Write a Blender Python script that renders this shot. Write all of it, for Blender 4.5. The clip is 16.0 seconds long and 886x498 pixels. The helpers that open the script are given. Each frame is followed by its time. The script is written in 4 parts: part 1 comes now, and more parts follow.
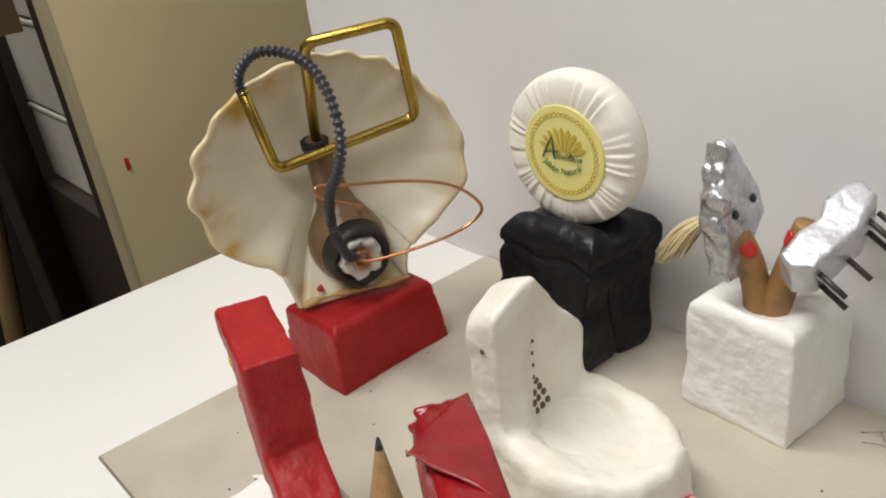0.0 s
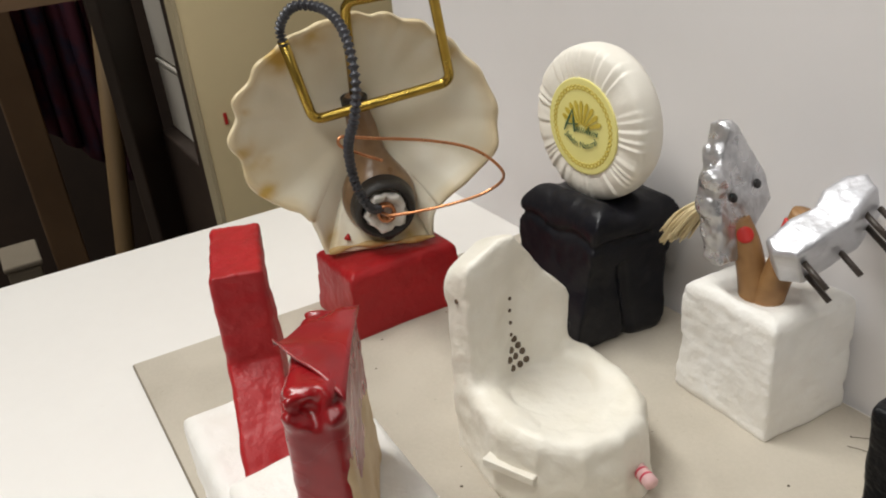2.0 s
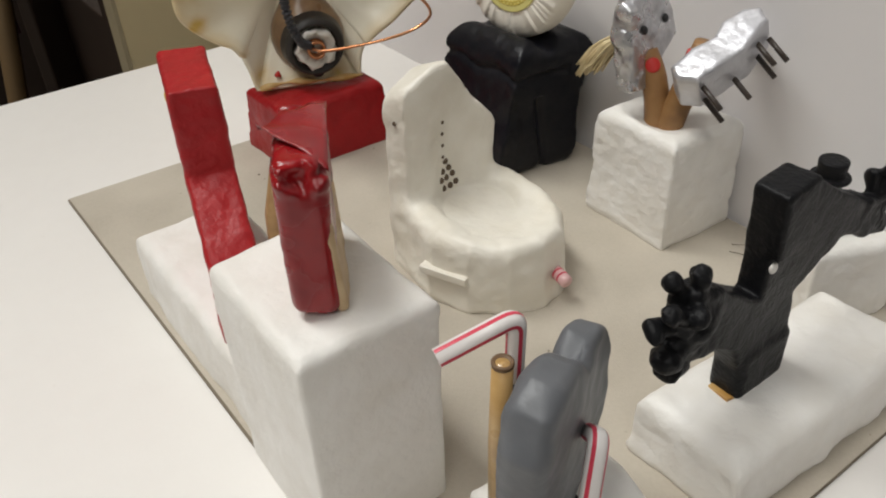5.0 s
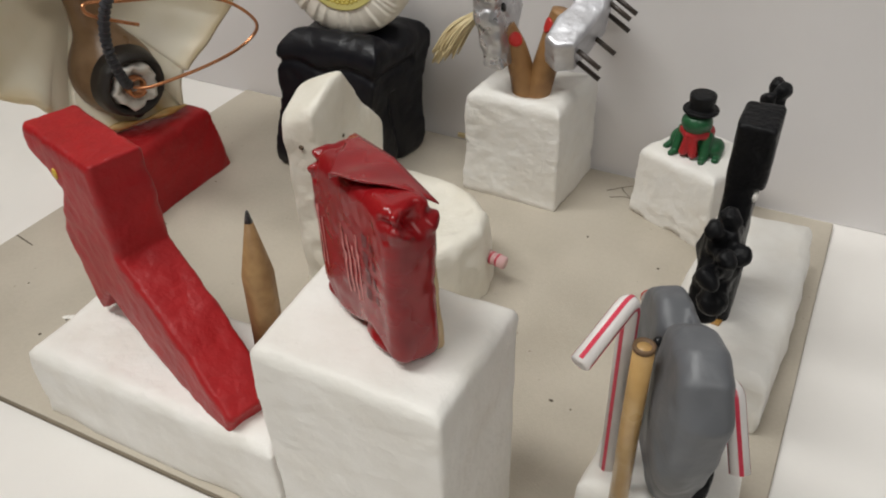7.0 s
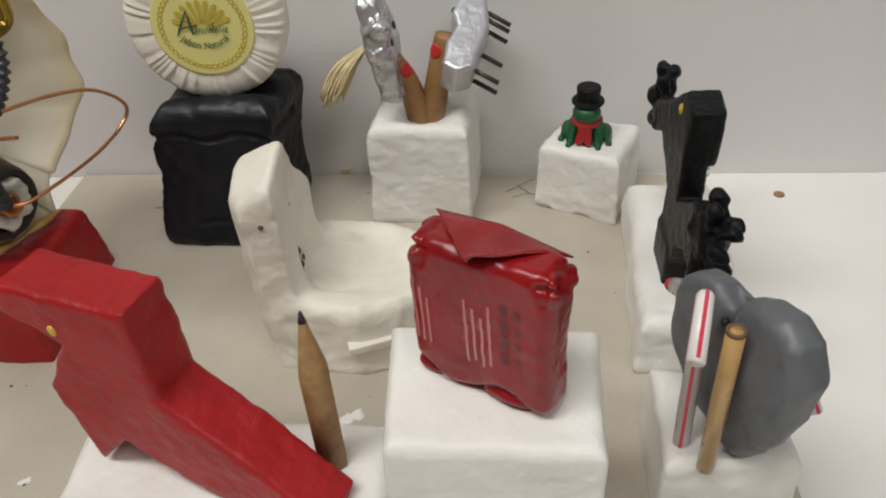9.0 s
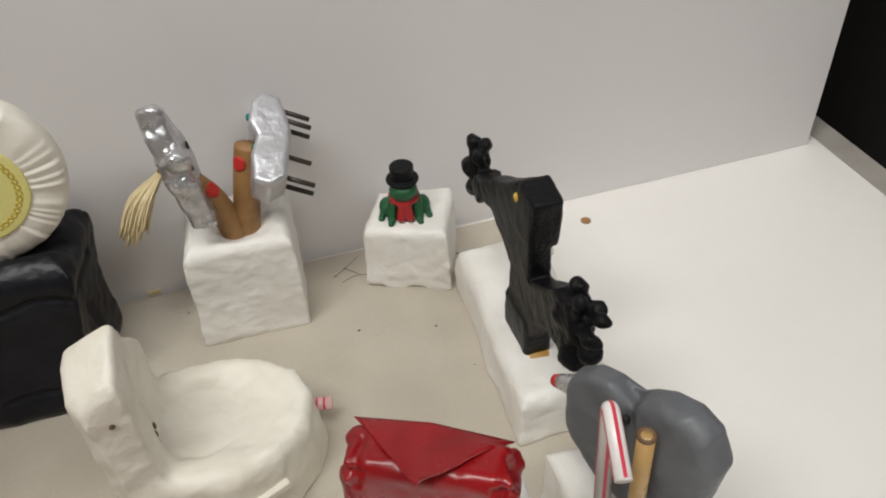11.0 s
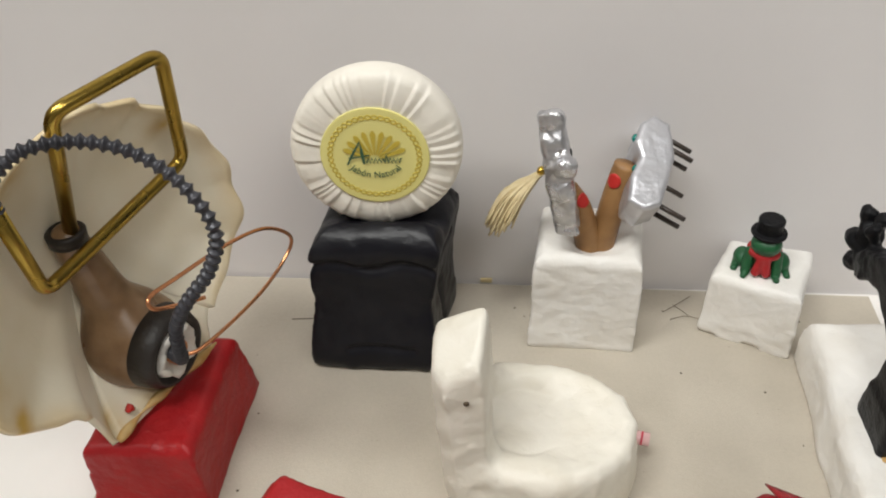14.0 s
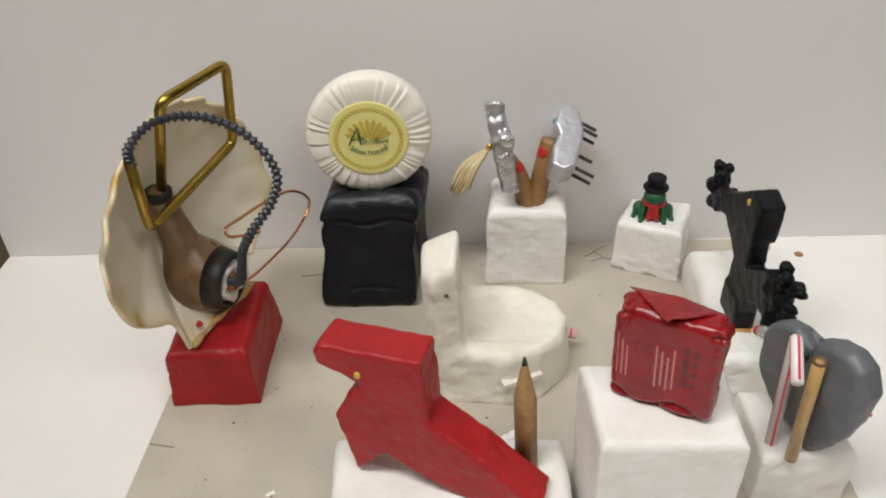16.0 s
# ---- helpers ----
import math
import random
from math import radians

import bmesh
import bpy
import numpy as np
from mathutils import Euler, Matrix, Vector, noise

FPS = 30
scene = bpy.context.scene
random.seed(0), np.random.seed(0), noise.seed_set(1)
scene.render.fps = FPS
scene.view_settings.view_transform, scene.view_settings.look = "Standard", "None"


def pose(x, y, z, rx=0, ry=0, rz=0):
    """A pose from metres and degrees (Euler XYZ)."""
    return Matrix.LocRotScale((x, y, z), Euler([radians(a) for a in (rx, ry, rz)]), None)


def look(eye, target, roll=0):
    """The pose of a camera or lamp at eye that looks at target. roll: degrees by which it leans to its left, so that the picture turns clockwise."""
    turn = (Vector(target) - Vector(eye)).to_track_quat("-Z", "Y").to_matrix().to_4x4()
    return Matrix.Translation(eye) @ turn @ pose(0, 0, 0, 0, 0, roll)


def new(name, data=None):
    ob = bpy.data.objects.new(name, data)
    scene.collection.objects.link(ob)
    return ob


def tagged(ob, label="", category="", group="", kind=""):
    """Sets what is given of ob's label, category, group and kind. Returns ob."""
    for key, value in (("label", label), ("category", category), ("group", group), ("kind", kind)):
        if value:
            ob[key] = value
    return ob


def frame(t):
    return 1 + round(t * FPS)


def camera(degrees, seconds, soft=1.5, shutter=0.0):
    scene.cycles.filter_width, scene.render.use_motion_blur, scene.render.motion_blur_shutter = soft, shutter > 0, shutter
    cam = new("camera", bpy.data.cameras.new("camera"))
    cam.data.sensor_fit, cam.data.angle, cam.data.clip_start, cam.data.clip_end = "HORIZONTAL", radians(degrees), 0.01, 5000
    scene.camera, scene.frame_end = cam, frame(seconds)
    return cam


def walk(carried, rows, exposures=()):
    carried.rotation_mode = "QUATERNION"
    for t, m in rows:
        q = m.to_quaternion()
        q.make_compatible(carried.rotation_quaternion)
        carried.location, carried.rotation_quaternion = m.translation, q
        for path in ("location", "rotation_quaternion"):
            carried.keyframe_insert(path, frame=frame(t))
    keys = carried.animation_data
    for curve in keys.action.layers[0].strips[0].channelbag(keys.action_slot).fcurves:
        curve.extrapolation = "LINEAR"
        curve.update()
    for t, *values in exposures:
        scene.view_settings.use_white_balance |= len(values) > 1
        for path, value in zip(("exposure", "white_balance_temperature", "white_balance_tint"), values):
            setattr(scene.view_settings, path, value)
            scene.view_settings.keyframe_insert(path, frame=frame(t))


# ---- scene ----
cam = camera(57.6, 16.0, soft=2.0)
PATH = [
    (0, (0.119, -0.225, 0.179), (-1.271, 0.888, -0.731), -7.6),
    (0.5, (0.126, -0.222, 0.182), (-1.346, 0.824, -0.678), -7.1),
    (1, (0.137, -0.215, 0.181), (-1.363, 0.757, -0.716), -6.4),
    (1.5, (0.149, -0.209, 0.173), (-1.403, 0.67, -0.732), -6.9),
    (2, (0.154, -0.203, 0.169), (-1.417, 0.656, -0.723), -5.9),
    (2.5, (0.162, -0.205, 0.168), (-1.392, 0.664, -0.743), -3.8),
    (3, (0.164, -0.206, 0.166), (-1.389, 0.634, -0.773), -2.9),
    (3.5, (0.166, -0.206, 0.161), (-1.36, 0.63, -0.826), -2.9),
    (4, (0.169, -0.21, 0.166), (-1.293, 0.66, -0.886), -1.6),
    (4.5, (0.174, -0.218, 0.167), (-1.216, 0.656, -0.975), -2.4),
    (7, (0.109, -0.265, 0.169), (-0.627, 1.14, -1.049), -1.9),
    (7.5, (0.095, -0.273, 0.172), (-0.486, 1.202, -1.047), -2.3),
    (8, (0.077, -0.277, 0.173), (-0.375, 1.245, -1.043), -2.6),
    (10.5, (0.029, -0.263, 0.204), (0.315, 1.225, -1.101), -3.8),
    (11, (0.028, -0.245, 0.208), (0.429, 1.218, -1.095), -3.3),
    (11.5, (0.022, -0.231, 0.211), (0.504, 1.216, -1.083), -2.5),
    (12, (0.012, -0.225, 0.211), (0.382, 1.284, -1.049), -3.1),
    (12.5, (0.005, -0.225, 0.212), (0.234, 1.324, -1.032), -3.0),
    (13, (-0.003, -0.226, 0.212), (0.085, 1.34, -1.028), -2.2),
    (13.5, (-0.006, -0.233, 0.211), (-0.103, 1.33, -1.034), -3.1),
    (14, (-0.007, -0.239, 0.211), (-0.187, 1.309, -1.043), -2.8),
    (14.5, (-0.004, -0.257, 0.215), (-0.149, 1.304, -1.027), -3.0),
    (15, (-0.006, -0.281, 0.222), (-0.103, 1.288, -1.015), -2.7),
    (15.5, (-0.012, -0.305, 0.225), (-0.091, 1.275, -0.998), -3.0),
    (16, (-0.012, -0.334, 0.239), (-0.062, 1.287, -0.931), -2.5),
]
EXPOSURE = [(0, 0.42), (1.5, 0.38), (3.5, 0.34), (4.5, 0.18), (7, -0.02), (8, -0.1), (10.5, 0.03), (11, 0.02), (11.5, 0.18), (12.5, 0.18), (13.5, 0.34), (14, 0.27), (14.5, 0.35), (15, 0.42), (15.5, 0.22), (16, 0.16)]
walk(cam, [(t, look(eye, target, roll)) for t, eye, target, roll in PATH], EXPOSURE)

# ---- world and light ----
world = bpy.data.worlds.new("world")
scene.world = world
world.use_nodes = True
world.node_tree.nodes["Background"].inputs[0].default_value = (0.9, 0.92, 1.0, 1)
world.node_tree.nodes["Background"].inputs[1].default_value = 0.05
LAMP_WATTS = 16.5
CEILING = 1.55


def area_lamp(name, place, target, sx, sy, watts, colour):
    data = bpy.data.lights.new(name, "AREA")
    data.shape, data.size, data.size_y, data.energy, data.color = "RECTANGLE", sx, sy, watts, colour
    ob = new(name, data)
    ob.matrix_world = look(place, target)
    return ob


area_lamp("tube_light", (-0.55, -0.55, CEILING - 0.06), (-0.55, -0.549, 0), 1.2, 0.3, LAMP_WATTS * 1.28, (0.95, 0.955, 0.925))
area_lamp("tube_light", (0.9, -1.0, CEILING - 0.06), (0.9, -0.999, 0), 1.2, 0.3, LAMP_WATTS * 0.50, (0.95, 0.955, 0.925))


# ---- materials ----
def mat(name, colour, rough=0.6, metal=0.0, second=None, scale=120.0, amount=0.5, bump=0.15, bump_scale=600.0, spots=None, coat=0.0, soft_scale=18.0, shine=0.5):
    """A surface with colour varied at two scales, fine relief and, if wanted, small spots."""
    m = bpy.data.materials.new(name)
    m.use_nodes = True
    nt = m.node_tree
    b = nt.nodes["Principled BSDF"]
    b.inputs["Roughness"].default_value = rough
    b.inputs["Metallic"].default_value = metal
    b.inputs["Coat Weight"].default_value = coat
    b.inputs["Specular IOR Level"].default_value = shine
    co = nt.nodes.new("ShaderNodeTexCoord")
    second = second or tuple(c * 0.86 for c in colour)

    def noise_node(sc, detail):
        n = nt.nodes.new("ShaderNodeTexNoise")
        n.inputs["Scale"].default_value = sc
        n.inputs["Detail"].default_value = detail
        nt.links.new(co.outputs["Object"], n.inputs["Vector"])
        return n.outputs["Fac"]

    def ramp(src, lo, hi):
        r = nt.nodes.new("ShaderNodeMapRange")
        r.inputs["From Min"].default_value, r.inputs["From Max"].default_value = lo, hi
        nt.links.new(src, r.inputs["Value"])
        return r.outputs["Result"]

    def mix(fac, a, c):
        x = nt.nodes.new("ShaderNodeMix")
        x.data_type = "RGBA"
        nt.links.new(fac, x.inputs["Factor"])
        for sock, v in ((x.inputs["A"], a), (x.inputs["B"], c)):
            if isinstance(v, tuple):
                sock.default_value = (*v, 1)
            else:
                nt.links.new(v, sock)
        return x.outputs["Result"]

    fine = noise_node(scale, 4)
    broad = noise_node(soft_scale, 2)
    mul = nt.nodes.new("ShaderNodeMath")
    mul.operation = "MULTIPLY_ADD"
    nt.links.new(fine, mul.inputs[0])
    mul.inputs[1].default_value = amount
    nt.links.new(ramp(broad, 0.3, 0.8), mul.inputs[2])
    col = mix(ramp(mul.outputs[0], 0.35, 1.15), colour, second)
    if spots:
        sc, colour2, lo = spots
        col = mix(ramp(noise_node(sc, 3), lo, lo + 0.05), col, colour2)
    nt.links.new(col, b.inputs["Base Color"])
    bn = nt.nodes.new("ShaderNodeBump")
    bn.inputs["Strength"].default_value = bump
    bn.inputs["Distance"].default_value = 0.0008
    nt.links.new(noise_node(bump_scale, 5), bn.inputs["Height"])
    nt.links.new(bn.outputs["Normal"], b.inputs["Normal"])
    rr = nt.nodes.new("ShaderNodeMapRange")
    rr.inputs["To Min"].default_value, rr.inputs["To Max"].default_value = max(rough - 0.1, 0.05), min(rough + 0.12, 1)
    nt.links.new(broad, rr.inputs["Value"])
    nt.links.new(rr.outputs["Result"], b.inputs["Roughness"])
    return m


M = {
    "board": mat("white_foam_board", (0.76, 0.735, 0.735), 0.55, bump=0.03, second=(0.73, 0.705, 0.705), soft_scale=6),
    "laminate": mat("white_laminate", (0.80, 0.775, 0.745), 0.42, bump=0.04, second=(0.76, 0.73, 0.70), spots=(55, (0.70, 0.66, 0.62), 0.72), soft_scale=8),
    "card": mat("grey_cardboard", (0.50, 0.45, 0.375), 0.85, second=(0.405, 0.36, 0.295), scale=900, bump=0.2, bump_scale=1800, spots=(420, (0.33, 0.28, 0.22), 0.73), soft_scale=25),
    "card_edge": mat("cardboard_edge", (0.20, 0.165, 0.12), 0.9, scale=900),
    "plaster": mat("white_plaster_paint", (0.82, 0.80, 0.765), 0.5, second=(0.75, 0.72, 0.67), bump=0.6, bump_scale=300, soft_scale=60),
    "clay": mat("cream_clay_paint", (0.79, 0.755, 0.675), 0.45, second=(0.70, 0.655, 0.56), bump=0.6, bump_scale=300, soft_scale=70),
    "clay_hole": mat("brown_hole", (0.12, 0.085, 0.055), 0.9),
    "red": mat("red_paint", (0.37, 0.012, 0.015), 0.45, shine=0.34, second=(0.30, 0.009, 0.012), bump=0.7, bump_scale=320, soft_scale=80),
    "red_foil": mat("red_wrapper", (0.28, 0.008, 0.011), 0.27, second=(0.18, 0.005, 0.008), bump=0.3, bump_scale=130, soft_scale=110, shine=0.45),
    "backing": mat("cream_wafer", (0.62, 0.47, 0.28), 0.6, second=(0.50, 0.34, 0.18), bump=0.3, bump_scale=500, soft_scale=140),
    "dark_red": mat("dark_print", (0.13, 0.008, 0.012), 0.4, bump=0.05),
    "pale_print": mat("pale_print", (0.60, 0.20, 0.19), 0.45, bump=0.05),
    "black": mat("black_paint", (0.006, 0.006, 0.009), 0.34, second=(0.011, 0.011, 0.014), shine=0.22, bump=0.35, bump_scale=300, soft_scale=80),
    "matt_black": mat("matt_black_paint", (0.006, 0.006, 0.007), 0.42, second=(0.008, 0.008, 0.009), shine=0.15, bump=0.4, bump_scale=900, soft_scale=25),
    "grey": mat("grey_paint", (0.125, 0.13, 0.142), 0.45, second=(0.095, 0.10, 0.11), bump=0.35, bump_scale=260, soft_scale=90),
    "silver": mat("silver_paint", (0.60, 0.60, 0.63), 0.36, 0.65, second=(0.50, 0.50, 0.53), bump=0.35, bump_scale=450, soft_scale=120),
    "foil": mat("crumpled_silver", (0.66, 0.66, 0.68), 0.28, 0.8, second=(0.45, 0.45, 0.47), bump=0.9, bump_scale=350, soft_scale=200),
    "brass": mat("brass", (0.46, 0.32, 0.07), 0.27, 1.0, second=(0.33, 0.22, 0.045), bump=0.08, bump_scale=300, soft_scale=60),
    "copper": mat("copper", (0.60, 0.27, 0.13), 0.28, 1.0, bump=0.05, soft_scale=60),
    "rubber": mat("grey_spring", (0.060, 0.060, 0.070), 0.40, 0.3, second=(0.03, 0.03, 0.036), bump=0.1, soft_scale=40),
    "shell": mat("cream_shell", (0.81, 0.755, 0.615), 0.36, second=(0.74, 0.655, 0.48), bump=0.15, bump_scale=240, soft_scale=30),
    "shell_rim": mat("yellowed_shell_rim", (0.70, 0.58, 0.34), 0.45, second=(0.60, 0.46, 0.22), scale=250, soft_scale=120),
    "stain": mat("ochre_stain", (0.50, 0.27, 0.07), 0.5, second=(0.60, 0.44, 0.20), scale=300, soft_scale=150),
    "briar": mat("brown_briar", (0.115, 0.060, 0.028), 0.3, second=(0.22, 0.13, 0.065), scale=160, amount=1.0, bump=0.15, soft_scale=90),
    "char": mat("charred_wood", (0.016, 0.012, 0.010), 0.5, bump=0.4),
    "paper": mat("torn_white_paper", (0.74, 0.71, 0.66), 0.8, bump=0.5, bump_scale=700),
    "tissue": mat("white_pleated_paper", (0.83, 0.79, 0.71), 0.55, second=(0.78, 0.735, 0.65), bump=0.2, bump_scale=500, soft_scale=50),
    "label": mat("pale_yellow_label", (0.78, 0.72, 0.27), 0.5, second=(0.75, 0.68, 0.23), bump=0.03),
    "gold_ink": mat("mustard_ink", (0.55, 0.42, 0.045), 0.5, bump=0.02),
    "green_ink": mat("dark_green_ink", (0.03, 0.10, 0.05), 0.5, bump=0.02),
    "wood": mat("bare_pencil_wood", (0.40, 0.245, 0.105), 0.6, second=(0.27, 0.15, 0.06), scale=500, amount=0.9, soft_scale=150),
    "stub": mat("brown_painted_stub", (0.33, 0.175, 0.065), 0.5, second=(0.22, 0.11, 0.04), soft_scale=130),
    "lead": mat("graphite", (0.035, 0.033, 0.036), 0.35, bump=0.1),
    "lips": mat("red_lips", (0.52, 0.025, 0.02), 0.4),
    "ink": mat("black_ink", (0.012, 0.012, 0.014), 0.4),
    "rod": mat("dark_rod", (0.035, 0.026, 0.022), 0.4, second=(0.06, 0.045, 0.035)),
    "teal": mat("teal_bead", (0.0, 0.20, 0.17), 0.12, bump=0.0),
    "straw_hair": mat("straw_thread", (0.70, 0.59, 0.36), 0.6, second=(0.58, 0.46, 0.25), soft_scale=250),
    "gold": mat("gold_bead", (0.72, 0.48, 0.08), 0.2, 1.0, bump=0.05),
    "frog": mat("green_clay", (0.012, 0.10, 0.035), 0.4, second=(0.008, 0.07, 0.024), bump=0.2, bump_scale=800, soft_scale=300),
    "scarf": mat("red_clay", (0.42, 0.012, 0.016), 0.45, bump=0.3, bump_scale=900),
    "yellow": mat("yellow_dot", (0.62, 0.42, 0.05), 0.5),
    "straw_white": mat("white_drinking_straw", (0.80, 0.76, 0.745), 0.3, bump=0.03),
    "straw_red": mat("red_stripe", (0.62, 0.05, 0.09), 0.3, bump=0.02),
    "straw_tan": mat("tan_filled_straw", (0.50, 0.32, 0.13), 0.3, second=(0.42, 0.25, 0.09), soft_scale=200, coat=0.4),
    "pink": mat("pink_clear_plastic", (0.80, 0.50, 0.50), 0.15, bump=0.02),
    "panel": mat("beige_panel", (0.78, 0.645, 0.385), 0.5, second=(0.74, 0.61, 0.36), bump=0.04, soft_scale=4),
    "panel_edge": mat("pale_panel_edge", (0.50, 0.42, 0.27), 0.5, bump=0.03),
    # dark brown taken near black: the cabinet's inner shade is put into it
    "dark_wood": mat("shaded_dark_brown_wood", (0.035, 0.021, 0.014), 0.5, second=(0.02, 0.012, 0.008), scale=60, soft_scale=6),
    "tan_wood": mat("tan_pole_wood", (0.17, 0.105, 0.045), 0.55, scale=80, soft_scale=8),
    "plank_wood": mat("brown_plank_wood", (0.15, 0.085, 0.04), 0.6, second=(0.10, 0.055, 0.026), scale=60, soft_scale=6),
    "cloth": mat("dark_floral_cloth", (0.020, 0.024, 0.055), 0.9, second=(0.09, 0.018, 0.035), scale=60, amount=1.2, spots=(46, (0.07, 0.02, 0.03), 0.62), soft_scale=40),
    "black_cloth": mat("black_cloth", (0.008, 0.008, 0.009), 0.9, soft_scale=10),
    "box_white": mat("off_white_carton", (0.50, 0.46, 0.40), 0.7, soft_scale=10),
    "room": mat("cream_wall_paint", (0.62, 0.58, 0.52), 0.8, soft_scale=2),
    "room_floor": mat("dark_floor", (0.10, 0.08, 0.065), 0.6, soft_scale=3),
    "speck": mat("dirt_speck", (0.09, 0.07, 0.05), 0.9),
    "edge_grey": mat("grey_table_edging", (0.36, 0.33, 0.30), 0.6, soft_scale=60),
    "lamp_glow": None,
}


def stained(m, colour):
    """Lets the mesh's own stain amount blend a second colour in."""
    nt = m.node_tree
    b = nt.nodes["Principled BSDF"]
    old = b.inputs["Base Color"].links[0].from_socket
    a = nt.nodes.new("ShaderNodeAttribute")
    a.attribute_name = "stain"
    x = nt.nodes.new("ShaderNodeMix")
    x.data_type = "RGBA"
    nt.links.new(a.outputs["Fac"], x.inputs["Factor"])
    nt.links.new(old, x.inputs["A"])
    x.inputs["B"].default_value = (*colour, 1)
    nt.links.new(x.outputs["Result"], b.inputs["Base Color"])


stained(M["shell"], (0.56, 0.36, 0.085))
glow = bpy.data.materials.new("lamp_diffuser")
glow.use_nodes = True
glow.node_tree.nodes["Principled BSDF"].inputs["Emission Color"].default_value = (1, 0.95, 0.88, 1)
glow.node_tree.nodes["Principled BSDF"].inputs["Emission Strength"].default_value = 2.0
M["lamp_glow"] = glow


# ---- building helpers ----
def thing(name, place, label, category, group="", kind=""):
    ob = new(name)
    ob.empty_display_size = 0.01
    ob.location = place
    return tagged(ob, label, category, group, kind)


def origin_of(ob):
    v = Vector(ob.location)
    while ob.parent:
        ob = ob.parent
        v = v + Vector(ob.location)
    return v


def put(name, verts, faces, material, parent=None, label="", smooth=True):
    """One mesh object from world-space vertices, as a part of its parent or on its own."""
    base = origin_of(parent) if parent else Vector((0, 0, 0))
    v = np.asarray(verts, dtype=float) - np.array(base)
    me = bpy.data.meshes.new(name)
    me.from_pydata(v.tolist(), [], [tuple(int(i) for i in f) for f in faces])
    for m in (material if isinstance(material, (list, tuple)) else [material]):
        me.materials.append(M[m] if isinstance(m, str) else m)
    if smooth:
        me.shade_smooth()
    ob = new(name, me)
    if parent:
        ob.parent = parent
    if label:
        tagged(ob, label)
    return ob


def fr(*rows):
    return np.array(rows, dtype=float)


LATTICE = np.random.RandomState(7).rand(32, 32, 32)


def vnoise(p, scale, seed=0):
    """Smooth value noise from -1 to 1; p is (..., 3), scale in cells per metre."""
    q = p * scale + seed * 7.31
    i = np.floor(q).astype(int)
    f = q - i
    f = f * f * (3 - 2 * f)
    out = 0
    for dx in (0, 1):
        for dy in (0, 1):
            for dz in (0, 1):
                w = (f[..., 0] if dx else 1 - f[..., 0]) * (f[..., 1] if dy else 1 - f[..., 1]) * (f[..., 2] if dz else 1 - f[..., 2])
                out = out + w * LATTICE[(i[..., 0] + dx) % 32, (i[..., 1] + dy) % 32, (i[..., 2] + dz) % 32]
    return out * 2 - 1


def s_ball(p, c, r):
    return np.linalg.norm(p - fr(*c), axis=-1) - r


def s_ellipsoid(p, c, axes, radii):
    """axes: three unit rows."""
    q = (p - fr(*c)) @ np.array(axes, dtype=float).T
    k0 = np.linalg.norm(q / fr(*radii), axis=-1)
    k1 = np.linalg.norm(q / fr(*radii) ** 2, axis=-1)
    return k0 * (k0 - 1) / np.maximum(k1, 1e-6)


def s_rod(p, a, b, ra, rb=None):
    rb = ra if rb is None else rb
    a, b = fr(*a), fr(*b)
    ab = b - a
    t = np.clip(((p - a) @ ab) / (ab @ ab), 0, 1)
    return np.linalg.norm(p - a - t[..., None] * ab, axis=-1) - (ra + (rb - ra) * t)


def s_box(p, c, axes, half, r):
    q = np.abs((p - fr(*c)) @ np.array(axes, dtype=float).T) - (fr(*half) - r)
    return np.linalg.norm(np.maximum(q, 0), axis=-1) + np.minimum(q.max(axis=-1), 0) - r


def s_poly(x, y, poly):
    """Signed distance to a closed polygon in the plane."""
    pts = np.array(poly, dtype=float)
    d = np.full(x.shape, 1e9)
    inside = np.zeros(x.shape, dtype=bool)
    for k in range(len(pts)):
        ax, ay = pts[k - 1]
        bx, by = pts[k]
        ex, ey = bx - ax, by - ay
        t = np.clip(((x - ax) * ex + (y - ay) * ey) / (ex * ex + ey * ey), 0, 1)
        d = np.minimum(d, (x - ax - t * ex) ** 2 + (y - ay - t * ey) ** 2)
        cross = ((ay > y) != (by > y))
        with np.errstate(divide="ignore", invalid="ignore"):
            inside ^= cross & (x < (bx - ax) * (y - ay) / (by - ay if by != ay else 1e-9) + ax)
    d = np.sqrt(d)
    return np.where(inside, -d, d)


def s_slab(d2, h, half, r):
    """A plane shape given thickness: h is the distance from the middle plane."""
    qx, qy = d2 + r, np.abs(h) - half + r
    return np.minimum(np.maximum(qx, qy), 0) + np.hypot(np.maximum(qx, 0), np.maximum(qy, 0)) - r


def s_block(p, foot, z0, z1, r, lean=(0, 0), taper=0.0):
    h = p[..., 2] - z0
    d2 = s_poly(p[..., 0] - lean[0] * h, p[..., 1] - lean[1] * h, foot) + taper * h
    return s_slab(d2, p[..., 2] - (z0 + z1) / 2, (z1 - z0) / 2, r)


def join(a, b, k):
    h = np.clip(0.5 + 0.5 * (b - a) / k, 0, 1)
    return b * (1 - h) + a * h - k * h * (1 - h)


def cut(a, b, k):
    return -join(-a, b, k)


